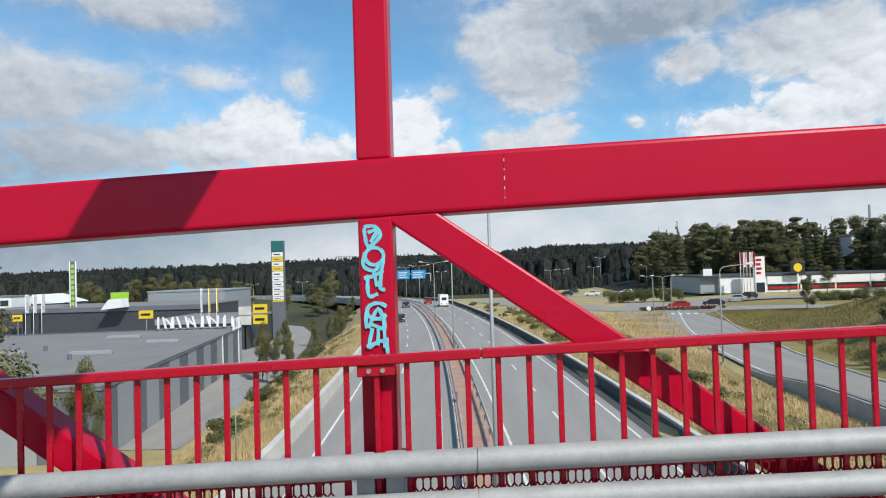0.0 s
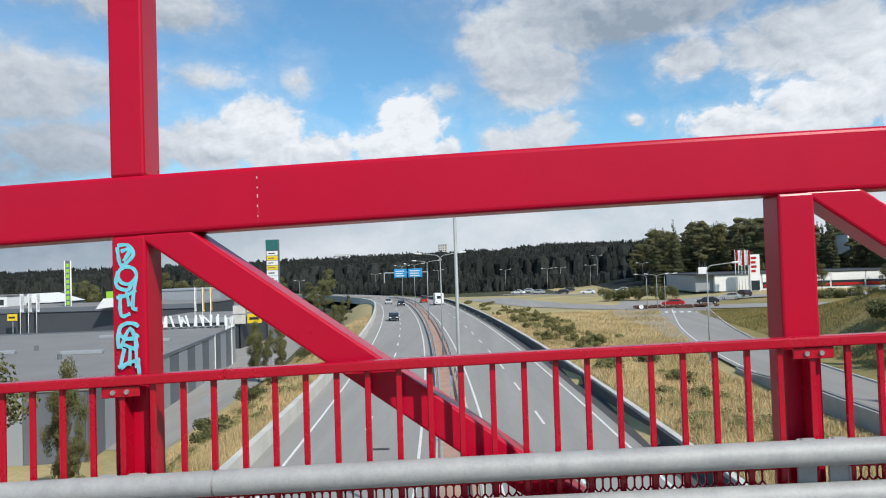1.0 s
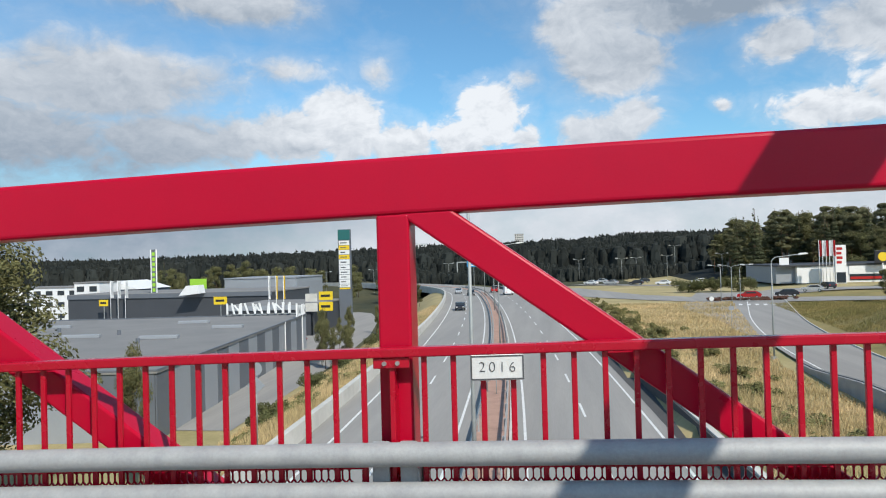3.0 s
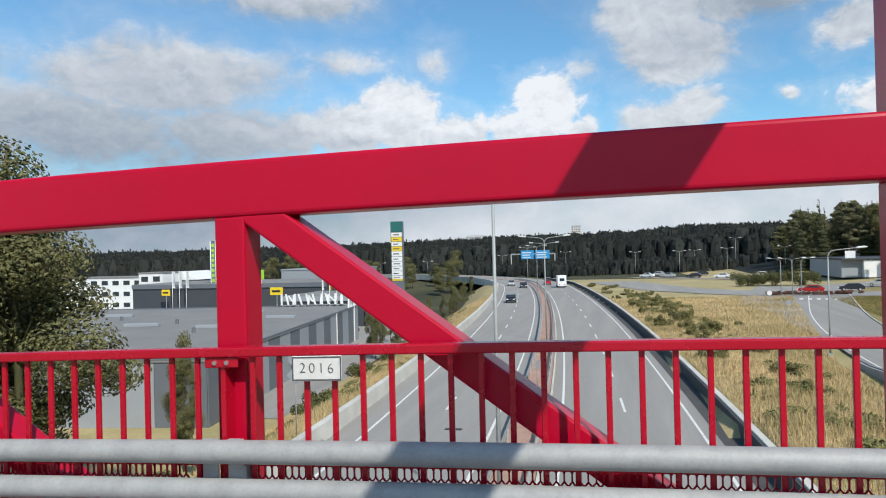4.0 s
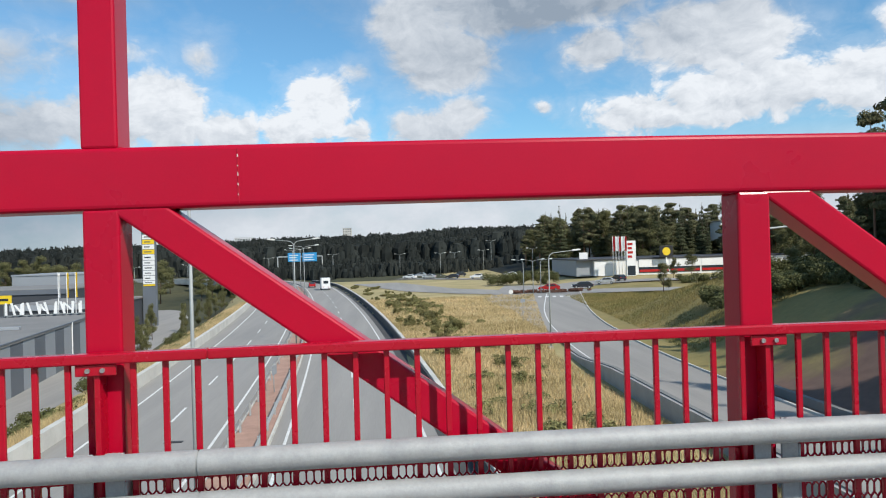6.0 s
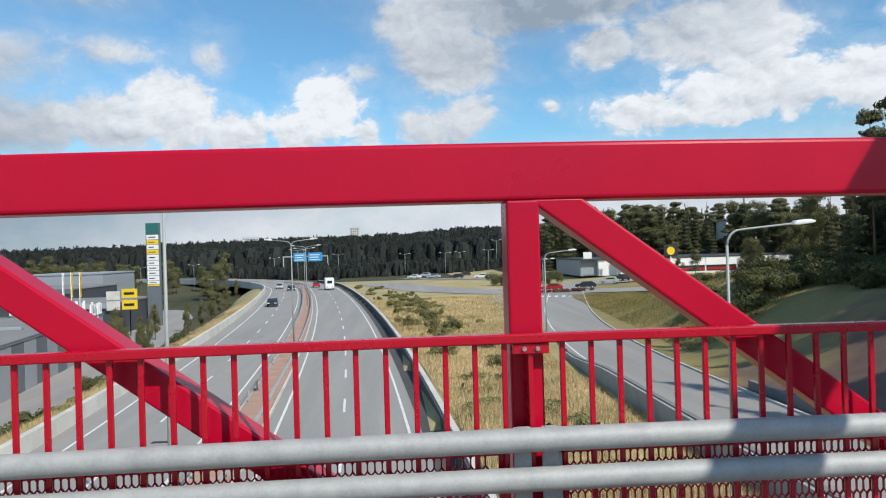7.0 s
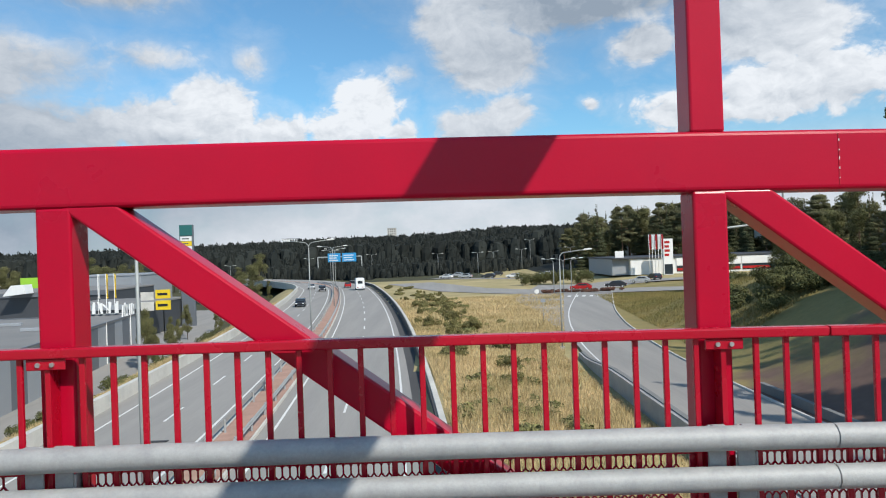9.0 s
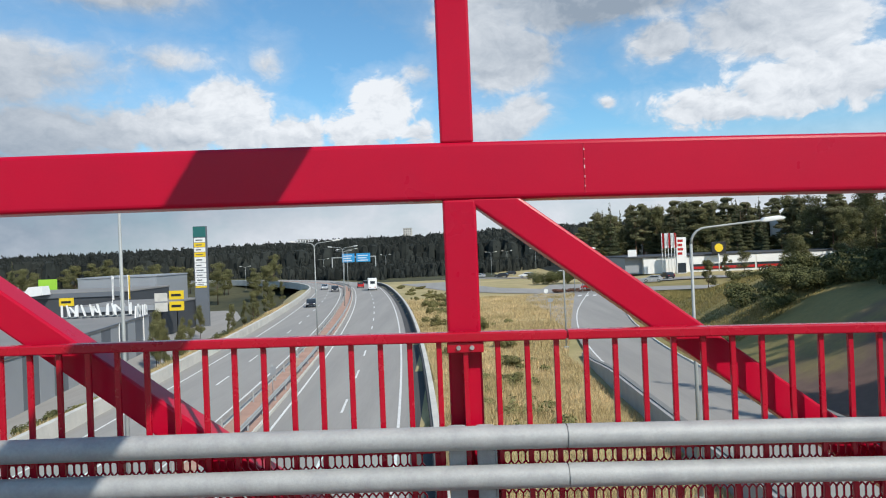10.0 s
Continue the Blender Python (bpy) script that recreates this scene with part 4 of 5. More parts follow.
r9 = random.Random(77)
spots = []
for _ in range(75):
    y = 30 + 115 * r9.random() ** 1.2
    spots.append((MID(y) + 13.2 + 0.04 * y + r9.gauss(0, 1.6), y, r9.uniform(0.5, 1.2)))
weed_patches("verge_weeds", "patches of olive-green weeds among the dry verge grass", spots, 31, WEED)
spots = []
for _ in range(130):
    y = 22 + 120 * r9.random() ** 1.3
    spots.append((MID(y) - 13.5 - 9 * r9.random(), y, r9.uniform(0.6, 1.5)))
weed_patches("embankment_weeds", "patches of green weeds among the embankment grass", spots, 32, WEED)


def lawn_bank(r):
    y = 58 + 75 * r.random() ** 1.3
    return r.uniform(31.5 + 0.10 * max(0, y - 40), 66), y


grass_stuff("bank_grass", "short yellowing grass on the bank beside the slip road", 110000, lawn_bank, 0.12, 0.36, 23, SHORT_GRASS)

# ---------------------------------------------------------------- street furniture
def street_lamp(x, y, z, h, arms, label, group, reach=2.4):
    """A tapered pole with one or two curved arms; arms: directions in degrees, 0 along +x."""
    t = thing("street_lamp", (x, y, z), label, "street lamp", group)
    part("pole", tube([(0, 0, 0), (0, 0, h * 0.5), (0, 0, h - 0.6)], 0.085, 10, end=0.05), POLE, t, smooth=True)
    part("base_plate", box(-0.2, 0.2, -0.2, 0.2, -0.25, 0.04, 0.02), POLE, t)
    for a in arms:
        c, s = math.cos(radians(a)), math.sin(radians(a))
        pts = [(0, 0, h - 0.62)]
        for i in range(1, 6):
            q = i / 5 * math.pi / 2
            pts.append((c * 0.55 * (1 - math.cos(q)), s * 0.55 * (1 - math.cos(q)), h - 0.6 + 0.55 * math.sin(q)))
        pts.append((c * reach, s * reach, h + 0.12))
        arm = part("arm", tube(pts, 0.05, 8, end=0.035), POLE, t, smooth=True)
        prof = [(-0.05, -0.05), (0.15, -0.09), (0.75, -0.07), (0.85, 0.0), (0.6, 0.09), (0.1, 0.08)]
        bm = prism(prof, -0.15, 0.15, "y", 0.03)
        bmesh.ops.transform(bm, matrix=pose(c * reach, s * reach, h + 0.14, 0, -4, a), verts=bm.verts)
        part("lamp_head", bm, CREAM, arm, "white lamp head", smooth=True)
    return t


for y in (21.4, 74, 130, 186, 240):
    x = MID(y) - 0.1
    street_lamp(x, y, ROAD_Z + 0.1, 10.6 if y > 30 else 11.6, (0, 180), "tall galvanised motorway lamp with two arms on the median", "median lamps", 1.9)
street_lamp(20.6, 22.8, ROAD_Z + 0.2, 9.55, (0,), "galvanised street lamp arching over the slip road", "slip road lamps", 2.5)
street_lamp(22.6, 64.5, ROAD_Z + 0.1, 8.7, (0,), "galvanised street lamp arching over the slip road", "slip road lamps", 2.2)
for x, y, a in ((34.6, 140, (150,)), (36.5, 140, (0, 180)), (38.0, 140, (0,))):
    street_lamp(x, y, ground(x, y), 6.6, a, "galvanised street lamp at the junction island", "junction lamps", 1.6)
for x, y, h in ((-54, 262, 8), (-38, 300, 9), (-66, 285, 9), (-12, 292, 9), (14, 280, 8), (28, 262, 8), (46, 280, 8), (52, 300, 11), (36, 290, 8), (60, 255, 7), (-84, 280, 9)):
    street_lamp(x, y, ground(x, y), h, (0, 180), "distant grey street lamp with two arms", "distant lamps", 1.4)


def sign_post(x, y, z, h, panels, label, group=""):
    t = thing("road_sign", (x, y, z), label, "road sign", group)
    part("pole", tube([(0, 0, -0.3), (0, 0, h)], 0.035, 8), POLE, t, smooth=True)
    for zc, shape, r, m in panels:
        if shape == "diamond":
            pts = [(0, zc - r), (r, zc), (0, zc + r), (-r, zc)]
        elif shape == "disc":
            pts = [(r * math.cos(a), zc + r * math.sin(a)) for a in (2 * math.pi * i / 20 for i in range(20))]
        else:
            pts = [(-r, zc - r * 0.7), (r, zc - r * 0.7), (r, zc + r * 0.7), (-r, zc + r * 0.7)]
        part("panel", prism(pts, -0.06, -0.04, "y", 0.004), m, t)
    return t


sign_post(-11.6, 33.5, ground(-11.6, 33.5), 4.6, [(4.2, "disc", 0.36, CLAD), (3.35, "diamond", 0.48, CLAD)], "grey backs of road signs on a post by the barrier", "road signs")
sign_post(MID(47) - 0.15, 47, ROAD_Z + 0.1, 1.9, [(1.5, "panel", 0.42, CLAD)], "grey back of a road sign on the median", "road signs").rotation_euler.z = radians(78)
sign_post(27.2, 112, ground(27.2, 112), 2.6, [(2.3, "disc", 0.35, WHITE)], "small round road sign on a thin post", "road signs")
sign_post(24.5, 88, ground(24.5, 88), 3.0, [(2.7, "panel", 0.3, CLAD)], "grey back of a road sign on the verge", "road signs")

# storm drain in the carriageway
dr = thing("storm_drain", (MID(35) - 4.0, 35, ROAD_Z + 0.012), "dark iron storm drain grate in the asphalt", "drain")
part("frame", box(-0.45, 0.45, -0.18, 0.18, -0.01, 0.012, 0.004), BLACK, dr)
for i in range(7):
    part("grate_bar", box(-0.39 + i * 0.12, -0.33 + i * 0.12, -0.14, 0.14, 0.0125, 0.022), SHADE_AND_IRON, dr)

# overhead gantry with direction signs
gx0, gx1, gy = -34.5, -16.8, 300.0
gan = tagged(new("sign_gantry"), "grey steel gantry with blue direction signs over the motorway", "gantry")
gz = ground(gx0, gy)
for x in (gx0, gx1):
    part("leg", tube([(x, gy, ROAD_Z - 2), (x, gy, 0.9)], 0.2, 8), POLE, gan, smooth=True)
part("cross_beam", box(gx0, gx1, gy - 0.2, gy + 0.2, 0.6, 1.1, 0.05), POLE, gan)
for x0, x1 in ((-30.4, -25.3), (-24.6, -18.9)):
    p = part("sign_panel", box(x0, x1, gy - 0.42, gy - 0.22, -1.2, 2.3, 0.05), BLUE, gan, "blue direction sign panel")
    for i in range(3):
        part("sign_bar", box(x0 + 0.6, x1 - 1.0 - 0.5 * (i % 2), gy - 0.45, gy - 0.425, -0.7 + i * 0.95, -0.35 + i * 0.95), WHITE, p, "white bar")


# ---------------------------------------------------------------- buildings on the left
def place(bm, m):
    bmesh.ops.transform(bm, matrix=m, verts=bm.verts)
    return bm


# large warehouse store: local x runs left, local y runs along its long wall
WM = pose(-31.0, 58.0, YARD_Z, 0, 0, 8.0)
wh = new("warehouse_store")
wh.matrix_world = WM
tagged(wh, "large flat-roofed store clad in light and dark grey panels", "warehouse")
H, LEN, DEEP = 6.1, 70.0, 92.0
part("core", box(-DEEP, -0.12, 0.12, LEN - 0.1, 0, H - 0.15), CLAD_DARK, wh)
part("roof", box(-DEEP - 0.1, 0.12, -0.12, LEN + 0.1, H - 0.14, H + 0.05, 0.03), ROOF, wh, "grey bitumen felt roof")
for a, b, c, d in ((-DEEP - 0.1, 0.14, -0.14, 0.1), (-0.1, 0.14, 0.1, LEN + 0.1), (-DEEP - 0.1, 0.14, LEN - 0.1, LEN + 0.12)):
    part("parapet", box(a, b, c, d, H + 0.052, H + 0.24, 0.02), CLAD_DARK, wh)
n = 16
for i in range(n):
    m = CLAD if i % 2 else CLAD_DARK
    part("cladding_panel", box(-0.118, 0.0, i * LEN / n + 0.03, (i + 1) * LEN / n - 0.03, 0.0, H - 0.15, 0.01, segs=1), m, wh)
for i in range(18):
    part("cladding_panel", box(-(i + 1) * DEEP / 18 + 0.03, -i * DEEP / 18 - 0.03 - (0.13 if i == 0 else 0), 0.0, 0.118, 0.0, H - 0.15, 0.01, segs=1), CLAD if i % 3 else CLAD_DARK, wh)
for i, (u, v, ln) in enumerate([(-14, 30, 5), (-26, 34, 5), (-9, 44, 4.5), (-34, 20, 6), (-22, 16, 5), (-46, 40, 5), (-40, 52, 6), (-18, 55, 5), (-60, 30, 5), (-58, 50, 6)]):
    part("roof_light", box(u, u + ln, v, v + 0.9, H + 0.052, H + 0.5, 0.06), CLAD, wh, "pale roof light")
for u, v in ((-20, 38), (-32, 45), (-12, 25), (-48, 30)):
    part("roof_vent", tube([(u, v, H + 0.05), (u, v, H + 0.7)], 0.25, 10), CLAD_DARK, wh)
for v in (52, 66):
    part("downpipe", tube([(0.1, v, 0.0), (0.1, v, H + 0.2)], 0.09, 8), WHITE, wh, "white downpipe")

# letter signs on the roof edge, seen from behind: plain blocks
rs = tagged(new("roof_letter_sign"), "white roof sign of separate block letters on a steel frame", "sign")
rs.matrix_world = WM
r5 = random.Random(3)


def block_letters(parent, u0, u1, v, z, h, count, along="x"):
    """Upright and slanting bars of unequal width, with no reading."""
    u = u0
    for i in range(count):
        w = (u1 - u0) / count * r5.uniform(0.55, 1.0)
        st, lean = 0.32, r5.choice((0, 0, 0.5, -0.5)) * w
        bars = [((u, 0), (u + lean, h))]
        if w > 0.9:
            bars.append(((u + w, 0), (u + w - lean * 0.4, h * r5.uniform(0.8, 1.0))))
        if i % 3 == 1:
            bars.append(((u, h * 0.85), (u + w, h * 0.25)))
        for k, ((a, za), (b, zb)) in enumerate(bars):
            bm = bmesh.new()
            d = 0.004 * k
            c = [(a, za), (a + st, za), (b + st, zb), (b, zb)]
            rings = []
            for w0 in (v + d, v + 0.2 + d):
                rings.append([bm.verts.new((p, w0, z + q) if along == "x" else (w0, p, z + q)) for p, q in c])
            bm.faces.new(rings[0]), bm.faces.new(rings[1][::-1])
            for j in range(4):
                bm.faces.new((rings[0][j], rings[1][j], rings[1][(j + 1) % 4], rings[0][(j + 1) % 4]))
            bmesh.ops.recalc_face_normals(bm, faces=bm.faces)
            part("letter_bar", bm, WHITE, parent)
        u += (u1 - u0) / count


block_letters(rs, -14.2, -1.6, LEN - 1.0, H + 0.45, 2.0, 10)
part("sign_frame", box(-14.4, -1.4, LEN - 0.78, LEN - 0.70, H + 0.3, H + 0.42), POLE, rs)
for u in (-14, -11, -8, -5, -2):
    part("frame_leg", box(u - 0.05, u + 0.05, LEN - 0.78, LEN - 0.70, H + 0.05, H + 0.298), POLE, rs)
ws = tagged(new("wall_letter_sign"), "white block letters standing on the store's side edge", "sign")
ws.matrix_world = WM
block_letters(ws, LEN - 9, LEN - 1.2, 0.0, H + 0.25, 1.9, 5, "y")

# tall sign pylon with tenant panels
py = thing("sign_pylon", (-45.2, 170, YARD_Z), "tall dark sign pylon with white and yellow tenant panels", "sign pylon")
part("column", box(-1.5, 1.5, -0.55, 0.55, 0, 23.4, 0.05), CLAD_DARK, py)
part("head_panel", box(-1.47, 1.47, -0.67, -0.554, 20.9, 23.3, 0.02), TEAL, py, "teal head panel")
zz = 20.7
for i, (h, m) in enumerate(((1.05, WHITE), (1.0, YELLOW), (1.05, WHITE), (1.0, YELLOW), (1.25, WHITE), (1.05, WHITE), (1.05, WHITE), (1.05, WHITE), (1.05, WHITE), (0.7, WHITE), (0.35, YELLOW))):
    p = part("tenant_panel", box(-1.3, 1.3, -0.65, -0.554, zz - h, zz, 0.02), m, py)
    if h > 0.5:
        part("panel_bar", box(-0.9, 0.7 - 0.2 * (i % 3), -0.675, -0.652, zz - h * 0.62, zz - h * 0.40), INK if i % 2 else BLACK, p, "dark bar")
    zz -= h + 0.10

# thin mast with upright lettering
ms = thing("sign_mast", (-100, 180, YARD_Z), "thin tall mast with a narrow upright sign", "sign mast")
for u in (-0.75, 0.75):
    part("leg", tube([(u, 0, 0), (u, 0, 20.3)], 0.16, 8), WHITE, ms, smooth=True)
part("sign_board", box(-0.6, 0.6, -0.1, 0.1, 8.5, 20.3, 0.03), CLAD_DARK, ms)
for i in range(8):
    part("sign_bar", box(-0.4, 0.4, -0.13, -0.102, 9.2 + i * 1.35, 10.1 + i * 1.35), LIME, ms, "pale green bar")


def shed(name, label, x0, x1, y0, y1, h, material, roof=ROOF, windows=0, storeys=1, z=YARD_Z, rz=0.0, gable=0.0, trim=None):
    """A flat or gabled building with wall, roof, and rows of windows to the south."""
    t = tagged(new(name), label, "building")
    t.matrix_world = pose((x0 + x1) / 2, y0, z, 0, 0, rz)
    w, d = (x1 - x0) / 2, y1 - y0
    part("wall", box(-w, w, 0, d, 0, h), material, t)
    if gable:
        part("roof", prism([(-w - 0.4, h + 0.004), (w + 0.4, h + 0.004), (0, h + gable)], -0.4, d + 0.4, "y"), roof, t)
    else:
        part("roof", box(-w - 0.2, w + 0.2, -0.2, d + 0.2, h + 0.004, h + 0.4, 0.03), roof, t)
    if trim:
        part("fascia", box(-w - 0.1, w + 0.1, -0.32, -0.204, h - 0.8, h + 0.3), trim, t)
    for s in range(storeys):
        for i in range(windows):
            u = -w + (i + 0.5) * 2 * w / windows
            ww = w / windows * 0.62
            z0 = h * (s + 0.35) / storeys
            fr = part("window", box(u - ww, u + ww, -0.05, -0.003, z0, z0 + h / storeys * 0.45, 0.01, segs=1), WHITE, t)
            part("pane", box(u - ww + 0.08, u + ww - 0.08, -0.07, -0.052, z0 + 0.08, z0 + h / storeys * 0.45 - 0.08), GLASS, fr)
    return t


shed("charcoal_store", "long dark charcoal store with a low roof", -122, -66, 176, 205, 8.5, CHAR, trim=CLAD_DARK)
shed("grey_box_store", "plain grey box-shaped store block", -96, -73, 214, 240, 11.3, CLAD, roof=CLAD)
shed("white_gable_hall", "hall with a white gabled roof", -136, -120, 206, 225, 9.2, CLAD_DARK, roof=WHITE, gable=2.6)
shed("office_block", "pale office block with rows of windows", -166, -131.5, 200, 214, 10.2, WHITE, windows=9, storeys=3)
shed("store_annex", "dark store annex with a pale fascia", -66, -47, 150, 172, 6.4, CHAR, trim=CLAD)
shed("service_block", "white service block beside the office", -134, -126, 196, 205, 11.5, WHITE, windows=2, storeys=3)
aw = tagged(new("entrance_canopy"), "white slanted entrance canopy on the dark store", "canopy")
part("canopy", prism([(-89, -5.4), (-83.6, -4.9), (-84, -2.8), (-87, -2.9)], 172.0, 175.7, "y", 0.05), WHITE, aw)
gs = thing("green_sign", (-101.6, 208, YARD_Z), "lime green square sign above the store", "sign")
part("board", box(-2.6, 2.6, -0.2, 0.2, 8.6, 11.8, 0.03), LIME, gs)
part("mast", box(-0.2, 0.2, -0.1, 0.1, 0, 8.598), POLE, gs)
for x, y, z0, z1, w in ((-77, 170, 6.0, 7.9, 1.7), (-43.8, 149.5, 5.3, 7.2, 1.5), (-43.8, 149.5, 7.6, 9.4, 1.5), (-110, 173, 6.0, 7.6, 1.2)):
    t = thing("yellow_sign", (x, y, YARD_Z), "yellow store sign with a black bar", "sign", "yellow store signs")
    part("board", box(-w, w, -0.12, 0.12, z0, z1, 0.02), YELLOW, t)
    part("sign_bar", box(-w * 0.7, w * 0.62, -0.15, -0.122, z0 + 0.36 * (z1 - z0), z0 + 0.64 * (z1 - z0)), BLACK, t, "black bar")
    part("stand", box(-0.08, 0.08, 0.13, 0.25, 0, z1 - 0.1), POLE, t)
for x, z0, z1 in ((-47, 5.2, 7.0), (-47, 7.3, 9.0)):
    t = thing("white_sign", (x, 149.5, YARD_Z), "pale store sign board", "sign", "pale store signs")
    part("board", box(-1.3, 1.3, -0.12, 0.12, z0, z1, 0.02), CONCRETE, t)
    part("stand", box(-0.08, 0.08, 0.13, 0.25, 0, z1 - 0.1), POLE, t)


def flagpole(x, y, z, h, color, label, group, wide=0.5):
    t = thing("flagpole", (x, y, z), label, "flagpole", group)
    part("pole", tube([(0, 0, 0), (0, 0, h)], 0.09, 8, end=0.05), WHITE, t, smooth=True)
    bm = bmesh.new()
    cols = []
    for i in range(7):
        u = 0.06 + wide * i / 6
        cols.append([bm.verts.new((u, 0.06 * math.sin(i * 1.3 + j) * (0.4 + i / 6), h - 0.1 - j * h * 0.07)) for j in range(6)])
    for a, b in zip(cols, cols[1:]):
        for j in range(5):
            bm.faces.new((a[j], b[j], b[j + 1], a[j + 1]))
    bmesh.ops.solidify(bm, geom=bm.faces[:], thickness=0.01)
    part("flag", bm, color, t, "limp hanging flag", smooth=True)


for i in range(3):
    flagpole(-107.4 + 2 * i, 172, YARD_Z, 12.5, WHITE, "white flagpole with a limp white flag", "white flagpoles", 0.8)
    flagpole(-52.7 + 1.55 * i, 140, YARD_Z, 13.2, YELLOW if i else WHITE, "white flagpole with a limp yellow flag", "yellow flagpoles", 0.3)
for i in range(5):
    flagpole(64.6 + 0.75 * i, 178, ground(65, 178), 10.3, (CAR_RED, WHITE)[i % 2], "white flagpole with a red and white banner", "store flagpoles", 0.5)

# ---------------------------------------------------------------- stores on the right
sg = -6.1
st = tagged(new("white_store"), "low white-clad store with a red strip along its base", "store")
st.location = (0, 0, sg)
part("wall", box(61.8, 124, 185, 215, 0, 4.0, 0.02), WHITE, st)
part("end_wall", box(57.4, 61.796, 186.2, 214, 0, 4.1, 0.02), CLAD, st)
part("roof", box(57.2, 124.2, 184.6, 215.3, 4.104, 4.5, 0.04), CHAR, st)
for i in range(6):
    x0 = 73.4 + i * 8.4
    part("fascia_panel", box(x0 + 0.06, x0 + 8.3, 184.8, 184.996, 2.0, 4.0, 0.01, segs=1), WHITE, st)
    b = part("shopfront", box(x0 + 0.2, x0 + 8.1, 184.86, 184.99, 0.5, 1.95), GLASS, st)
    part("red_strip", box(x0 + 0.3, x0 + 8.0, 184.82, 184.855, 0.75, 1.35), CAR_RED, b, "red strip")
part("roof_sign", box(58.2, 60.4, 186, 186.2, 4.5, 6.2, 0.02), WHITE, st)
yl = thing("round_logo_sign", (80.2, 183, sg), "square dark sign with a round yellow badge on a pole", "sign")
part("pole", tube([(0, 0.1, 0), (0, 0.1, 5.0)], 0.15, 8), WHITE, yl, smooth=True)
bd = part("board", box(-1.75, 1.75, -0.1, 0.25, 4.5, 7.4, 0.05), BLACK, yl)
part("badge", prism([(1.05 * math.cos(a), 5.95 + 1.05 * math.sin(a)) for a in (2 * math.pi * i / 28 for i in range(28))], -0.16, -0.102, "y"), YELLOW, bd, "round yellow badge")
sp = thing("striped_sign_tower", (69.8, 180, sg), "white sign tower with red bars and a glazed foot", "sign")
part("tower", box(-1.2, 1.2, -0.4, 0.4, 0, 8.9, 0.04), WHITE, sp)
for i in range(4):
    part("sign_bar", box(-0.9, 0.2 + 0.2 * (i % 2), -0.44, -0.402, 4.6 + i * 1.05, 5.2 + i * 1.05), CAR_RED, sp, "red bar")
part("foot_panel", box(-1.0, 1.0, -0.45, -0.402, 0.2, 2.6), GLASS, sp)
shed("house_on_hill", "pale house among the trees behind the store", 118, 128, 232, 240, 6, WHITE, windows=4, storeys=2, z=2.5)
shed("far_block", "distant pale block of flats on the wooded hill", -167, -148, 900, 915, 12, WHITE, windows=6, storeys=3, z=ground(-158, 900) + 4)
shed("far_tower", "distant pale tower block on the wooded hill", -42, -31, 960, 975, 18, CONCRETE, windows=4, storeys=6, z=ground(-36, 960) + 5)
ch = thing("chimney_mast", (128, 240, ground(128, 240)), "thin tall grey chimney behind the trees", "chimney")
part("stack", tube([(0, 0, 0), (0, 0, 24)], 0.45, 10, end=0.35), DARK_CONCRETE, ch, smooth=True)


# ---------------------------------------------------------------- vehicles
def car(x, y, z, rz, paint, label, group="cars", van=False):
    t = thing("car" if not van else "box_van", (x, y, z), label, "car" if not van else "van", group, rz=rz)
    if van:
        prof = [(-3.2, 0.45), (3.0, 0.45), (3.1, 1.3), (2.6, 1.55), (2.1, 2.2), (2.0, 3.05), (-3.2, 3.1)]
        part("body", prism(prof, -1.1, 1.1, "x", 0.06), paint, t)
        part("windscreen", prism([(3.0, 1.38), (2.22, 2.12), (2.16, 2.08), (2.94, 1.36)], -0.9, 0.9, "x"), GLASS, t)
        part("rear_window", box(-0.6, 0.6, -3.23, -3.202, 1.7, 2.4), GLASS, t)
        wheels, wr = (-1.9, 1.9), 0.36
    else:
        prof = [(-2.15, 0.35), (2.1, 0.35), (2.2, 0.65), (2.05, 0.85), (1.1, 0.95), (0.4, 1.42), (-1.2, 1.46), (-2.0, 1.0), (-2.2, 0.9)]
        part("body", prism(prof, -0.88, 0.88, "x", 0.07), paint, t)
        part("windscreen", prism([(1.06, 0.98), (0.44, 1.38), (0.48, 1.42), (1.12, 1.01)], -0.72, 0.72, "x"), GLASS, t)
        part("rear_window", prism([(-1.3, 1.42), (-1.95, 1.04), (-2.0, 1.06), (-1.3, 1.47)], -0.7, 0.7, "x"), GLASS, t)
        for s in (-1, 1):
            part("side_window", prism([(-1.5, 1.0), (0.75, 1.0), (0.3, 1.36), (-1.1, 1.38)], s * 0.875, s * 0.893, "x"), GLASS, t)
        wheels, wr = (-1.35, 1.35), 0.32
    hw = 0.82 if not van else 1.0
    for s in (-1, 1):
        for v in wheels:
            w = part("wheel", tube([(s * (hw - 0.1), v, wr), (s * (hw + 0.1), v, wr)], wr, 16), RUBBER, t)
            part("rim", tube([(s * (hw + 0.08), v, wr), (s * (hw + 0.11), v, wr)], wr * 0.6, 12), CAR_SILVER, w)
    y1 = prof[0][0]
    for s in (-1, 1):
        part("tail_light", box(s * 0.65 - 0.15, s * 0.65 + 0.15, y1 - 0.09, y1 - 0.03, 0.75, 0.9), CAR_RED, t)
        part("headlight", box(s * 0.62 - 0.18, s * 0.62 + 0.18, -y1 - 0.06, -y1 + 0.09, 0.62, 0.76), WHITE, t)
    return t


def on_road(y, off):
    a = math.atan(0.024 + 2 * 0.0003015 * y)
    return MID(y) + off * math.cos(a), y, ROAD_Z + 0.005, math.degrees(a)


